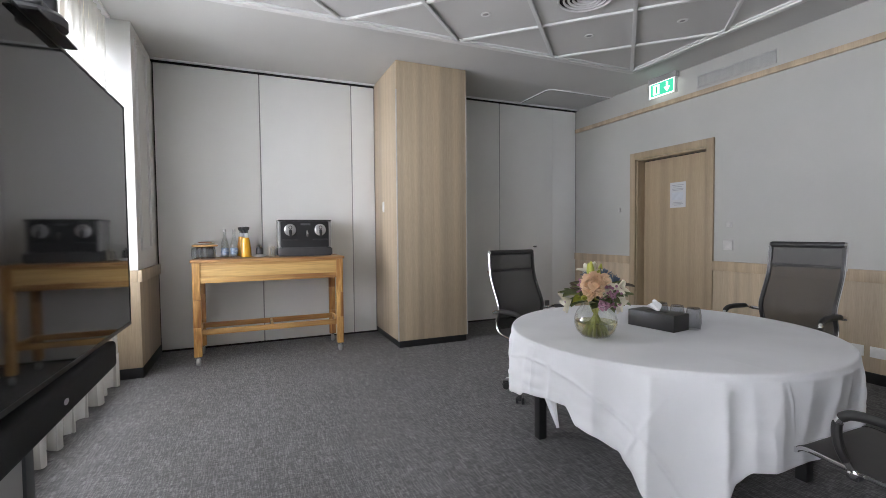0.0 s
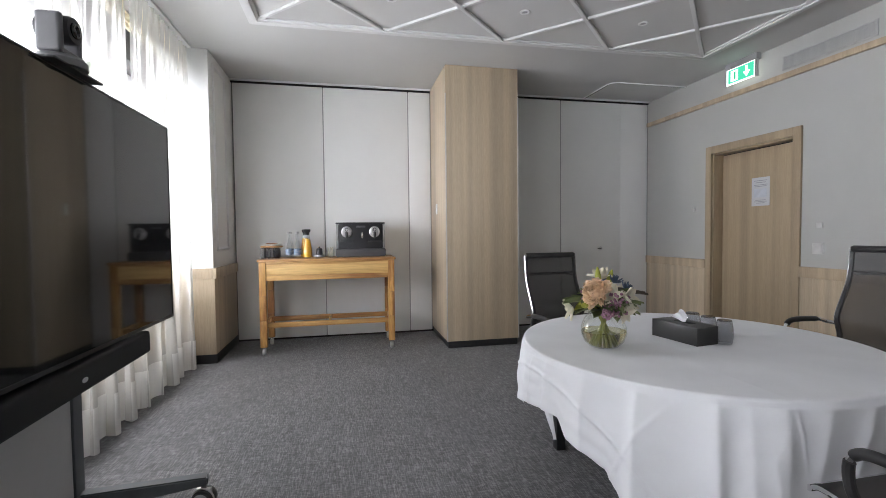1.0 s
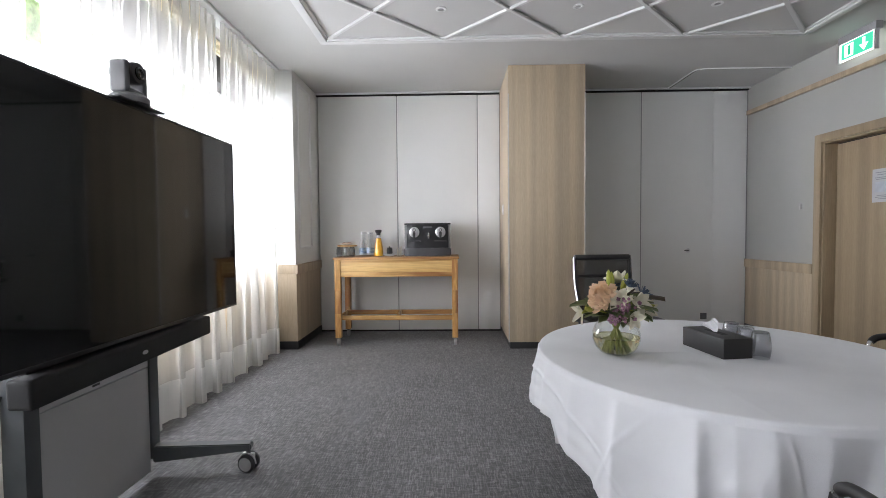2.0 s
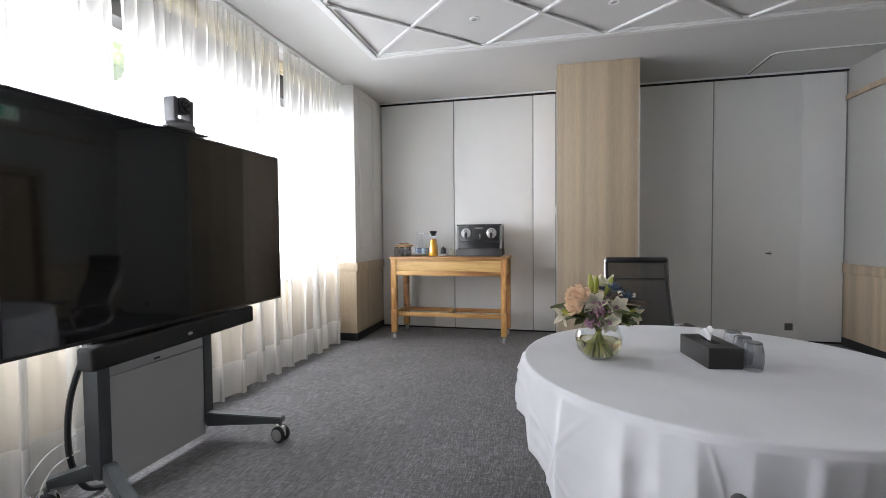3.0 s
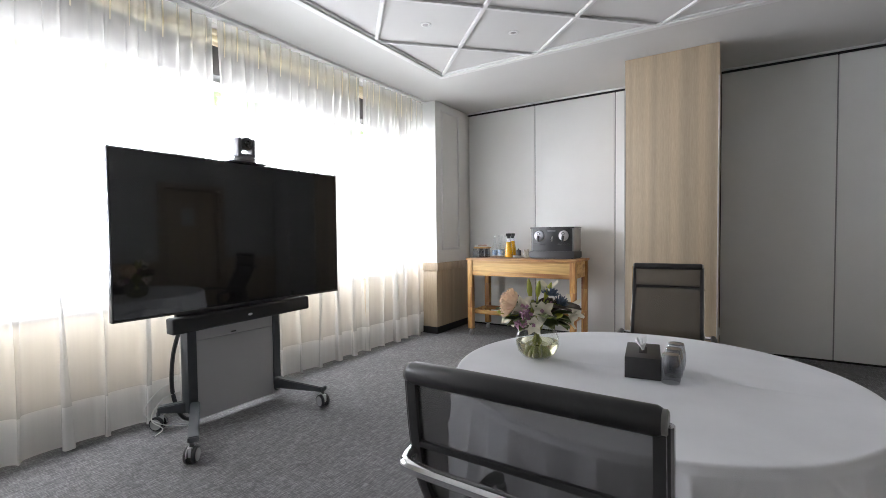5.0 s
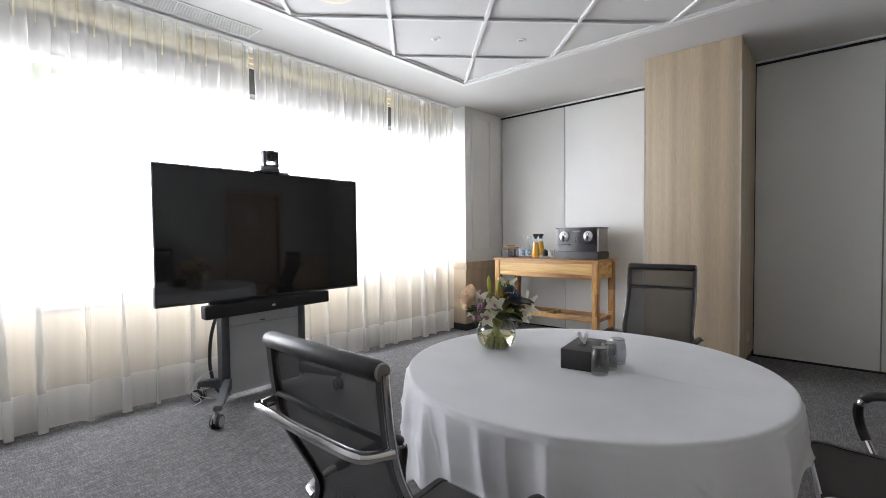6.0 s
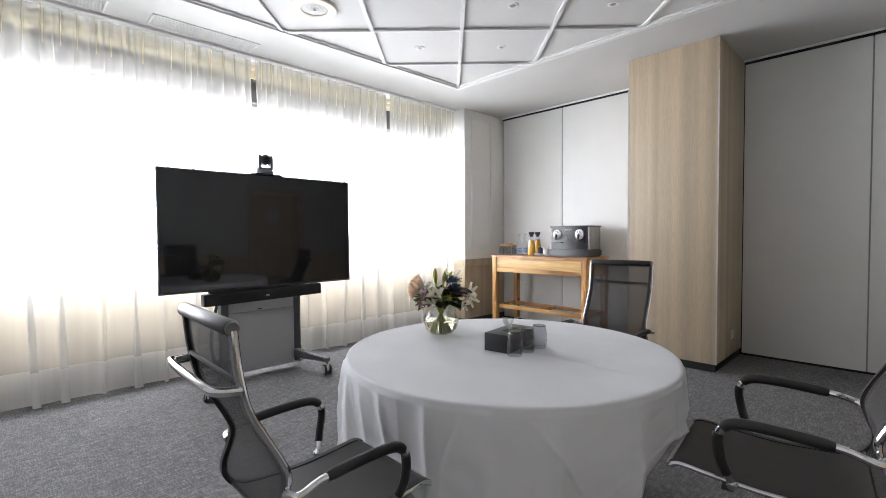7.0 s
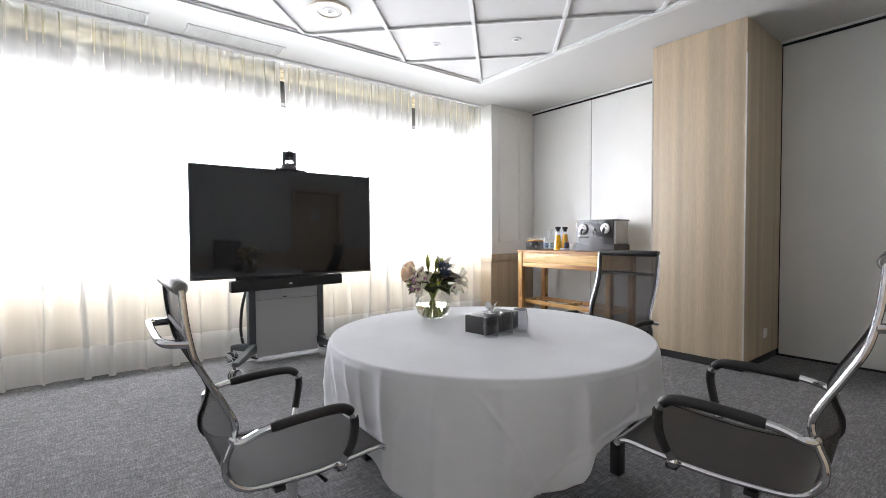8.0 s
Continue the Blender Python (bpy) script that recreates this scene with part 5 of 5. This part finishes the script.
# slate blue thistles
for p, d in (((0.06, 0.015, 0.29), (0.35, -0.1, 1)), ((0.11, -0.005, 0.255), (0.8, -0.2, 0.7)), ((0.03, 0.07, 0.285), (0.1, 0.6, 0.9))):
    bm = bmesh.new()
    m0 = facing((p[0], p[1], p[2] - 0.02), d)
    for ring, (cnt, tilt, L) in enumerate(((12, 12, 0.048), (12, 34, 0.044), (10, 56, 0.038), (7, 76, 0.03))):
        for k in range(cnt):
            petal(L * frnd.uniform(0.85, 1.15), 0.0065, 0.5, 0.4, bm, m0 @ rot(0, 0, 360 * (k + 0.4 * ring) / cnt) @ rot(tilt + frnd.uniform(-8, 8)))
    part("thistle", bm, BLUE, bouquet, "spiky slate-blue thistle", "", 80)

# leaves
for k in range(72):
    a = k * 2.39996
    low = k % 3
    z = (0.155, 0.175, 0.205)[low]
    r0 = (0.05, 0.06, 0.05)[low]
    L = frnd.uniform(0.085, 0.12) * (1, 1, 0.8)[low]
    bm = bmesh.new()
    m0 = Matrix.Translation((r0 * math.cos(a), r0 * math.sin(a), z)) @ Matrix.Rotation(a - math.pi / 2, 4, "Z") @ rot((-2, 16, 36)[low] + frnd.uniform(-12, 12), frnd.uniform(-25, 25))
    petal(L, L * frnd.uniform(0.25, 0.34), frnd.uniform(-0.7, -0.1), 0.3, bm, m0)
    lime = low == 1 and 3.0 < (a % (2 * math.pi)) < 4.2
    dark = 0.2 < (a % (2 * math.pi)) < 2.2 and low > 0
    part("leaf", bm, LEAF_DARK if dark else LIME if lime else LEAF, bouquet, "", "", 80)
# broad leaves that spread over the rim of the vase
for bearing, L, mat in ((184, 0.145, LEAF), (206, 0.110, LEAF), (243, 0.100, LEAF), (282, 0.085, LEAF), (318, 0.105, LEAF), (340, 0.130, LEAF_DARK), (358, 0.145, LEAF_DARK), (16, 0.13, LEAF_DARK), (150, 0.115, LEAF), (95, 0.11, LEAF_DARK)):
    a = radians(bearing)
    bm = bmesh.new()
    petal(L, L * 0.30, -0.35, 0.25, bm, Matrix.Translation((0.07 * math.cos(a), 0.07 * math.sin(a), 0.188 + 0.03 * (mat is LEAF_DARK))) @ Matrix.Rotation(a - math.pi / 2, 4, "Z") @ rot(9, 18 * math.sin(3 * a)))
    part("leaf", bm, mat, bouquet, "broad oval leaf", "", 80)
for k in range(16):
    a = k * 2.39996
    r = 0.03 + 0.035 * (k % 3) / 2
    part("stem", tube(smooth_path([(-0.055 * math.cos(a + 0.4), -0.055 * math.sin(a + 0.4), -0.016), (0.0, 0.0, 0.075 + 0.01 * (k % 3)), (0.03 * math.cos(a), 0.03 * math.sin(a), 0.15), (r * 1.3 * math.cos(a), r * 1.3 * math.sin(a), 0.235)], 4), 0.0055, 7), STEM, bouquet)

# ---- mesh chairs ----
RAIL = [(-0.372, 1.018), (-0.366, 0.95), (-0.358, 0.89), (-0.340, 0.812), (-0.300, 0.730), (-0.258, 0.652), (-0.240, 0.600), (-0.252, 0.548), (-0.270, 0.496), (-0.262, 0.446), (-0.212, 0.402), (-0.10, 0.388), (0.02, 0.385), (0.145, 0.394), (0.235, 0.402), (0.268, 0.390)]


def mesh_chair(m, lift, label):
    """A high-backed office chair: mesh between chrome side rails, loop arms, five-star base. It faces +y."""
    c = thing("office_chair", m @ Matrix.Diagonal((0.96, 1, 1, 1)), label, "chair", "chairs round the table")
    up = Matrix.Translation((0, 0, lift))
    curve = [(p.y, p.z) for p in smooth_path([(0, y, z) for y, z in RAIL], 5)]
    cut = next(i for i, q in enumerate(curve) if q[1] < 0.43)
    back, seat = curve[:cut + 1], curve[cut:]
    part("backrest", band(back, 0.212, 0.003), MESH, c, "see-through black mesh back", "", 60, at=up)
    part("seat", band(seat, 0.206, 0.012), SEAT_MESH, c, "", "", 60, at=up)
    for s in (-1, 1):
        rail = part("side_rail", tube([(s * 0.227, y, z) for y, z in curve], 0.009, 10), CHROME, c, "chrome side rail", at=up)
        edge = band(curve, 0.0115, 0.0175)
        edge.transform(Matrix.Translation((s * 0.2195, 0, 0)))
        part("rail_binding", edge, BLACK_VINYL, rail, "black edge binding", "", 60)
    part("top_roll", lathe([(0, -0.220), (0.018, -0.220), (0.021, -0.213), (0.021, 0.213), (0.018, 0.220), (0, 0.220)], 20, None, Matrix.Translation((0, -0.374, 1.022)) @ rot(0, 90)), BLACK_VINYL, c, at=up)
    for s in (-1, 1):
        part("roll_cap", lathe([(0, 0.003), (0.015, 0.003), (0.0175, 0.001), (0.0175, -0.006), (0, -0.006)], 20, None, Matrix.Translation((s * 0.225, -0.374, 1.022)) @ rot(0, 90 * s)), CAP_GREY, c, "satin grey end cap", at=up)
    part("back_strut", box(-0.220, 0.220, -0.366, -0.356, 0.879, 0.892, 0.004), BLACK_VINYL, c, "", "", 35, at=up)
    part("back_handle", tube(smooth_path([(-0.227, -0.355, 0.865), (-0.212, -0.40, 0.868), (-0.185, -0.420, 0.872), (-0.08, -0.426, 0.874), (0.08, -0.426, 0.874), (0.185, -0.420, 0.872), (0.212, -0.40, 0.868), (0.227, -0.355, 0.865)], 6), 0.0115, 12, None, 1.2), CHROME, c, "chrome bow handle", at=up)
    for s in (-1, 1):
        x = s * 0.28
        line_pts = smooth_path([(s * 0.234, -0.252, 0.565), (x, -0.235, 0.570), (x, -0.17, 0.588), (x, -0.05, 0.598), (x, 0.06, 0.598), (x, 0.105, 0.58), (x, 0.122, 0.54), (x, 0.112, 0.47), (s * 0.25, 0.085, 0.392)], 6)
        arm = part("armrest", tube(line_pts, 0.0115, 10), CHROME, c, "chrome loop arm", at=up)
        pad = [p for p in line_pts if p.y > -0.165 and p.z > 0.572]
        part("arm_pad", tube(pad, [0.014] + [0.0168] * (len(pad) - 2) + [0.0155], 12), BLACK_VINYL, arm, "black arm pad")
        sleeve = [p for p in line_pts if p.y > 0.09 and 0.43 < p.z < 0.558]
        part("arm_sleeve", tube(sleeve, 0.0155, 10), BLACK_VINYL, arm, "black sleeve")
        part("arm_screw", lathe([(0, 0.0), (0.014, 0.0), (0.014, 0.012), (0.008, 0.016), (0, 0.016)], 16, None, Matrix.Translation((s * 0.25, 0.085, 0.392)) @ rot(0, 90 * s)), CHROME, arm)
    part("front_bar", tube([(-0.235, 0.27, 0.388), (0.235, 0.27, 0.388)], 0.011, 10), CHROME, c, at=up)
    part("rear_bar", tube([(-0.227, -0.20, 0.392), (0.227, -0.20, 0.392)], 0.009, 10), CHROME, c, at=up)
    under = bmesh.new()
    box(-0.09, 0.09, -0.13, 0.13, 0.325, 0.355, 0.008, under)
    for y in (-0.11, 0.10):
        box(-0.227, 0.227, y - 0.018, y + 0.018, 0.355, 0.372, 0.005, under)
    part("mechanism", under, DARK_PLASTIC, c, at=up)
    part("lever", tube([(0.08, 0.03, 0.335), (0.20, 0.05, 0.328)], [0.005, 0.007], 8), DARK_PLASTIC, c, at=up)
    part("gas_column", lathe([(0, 0.325 + lift), (0.017, 0.325 + lift), (0.017, 0.22), (0.027, 0.22), (0.027, 0.075), (0, 0.075)], 24), CHROME, c)
    for k in range(5):
        a = radians(90 + 72 * k)
        tip = (0.285 * math.cos(a), 0.285 * math.sin(a))
        foot = part("base_arm", beam((0.02 * math.cos(a), 0.02 * math.sin(a), 0.105), (*tip, 0.078), 0.036, 0.04, 0.02, 0.006), CHROME, c, "chrome base arm")
        m2 = pose(tip[0], tip[1], 0, 0, 0, 40 + 67 * k)
        cast = part("castor", box(-0.013, 0.013, -0.02, 0.024, 0.03, 0.066, 0.006), DARK_PLASTIC, c, at=m2)
        for s in (-1, 1):
            part("wheel", lathe([(0, -0.009), (0.02, -0.009), (0.027, -0.004), (0.027, 0.004), (0.02, 0.009), (0, 0.009)], 20, None, Matrix.Translation((s * 0.022, 0, 0.027)) @ rot(0, 90)), DARK_PLASTIC, cast)
    return c


mesh_chair(pose(2.118, 0.43, FLOOR, 0, 0, -0.6), -FLOOR, "black mesh office chair with chrome arms, drawn up to the table")
mesh_chair(pose(2.055, 2.51, FLOOR, 0, 0, 184), 0.012 - FLOOR, "black mesh office chair turned slightly away from the windows")
mesh_chair(pose(3.172, 1.505, FLOOR, 0, 0, 96.5), 0.075 - FLOOR, "black mesh office chair set high, backing on the panelled wall")
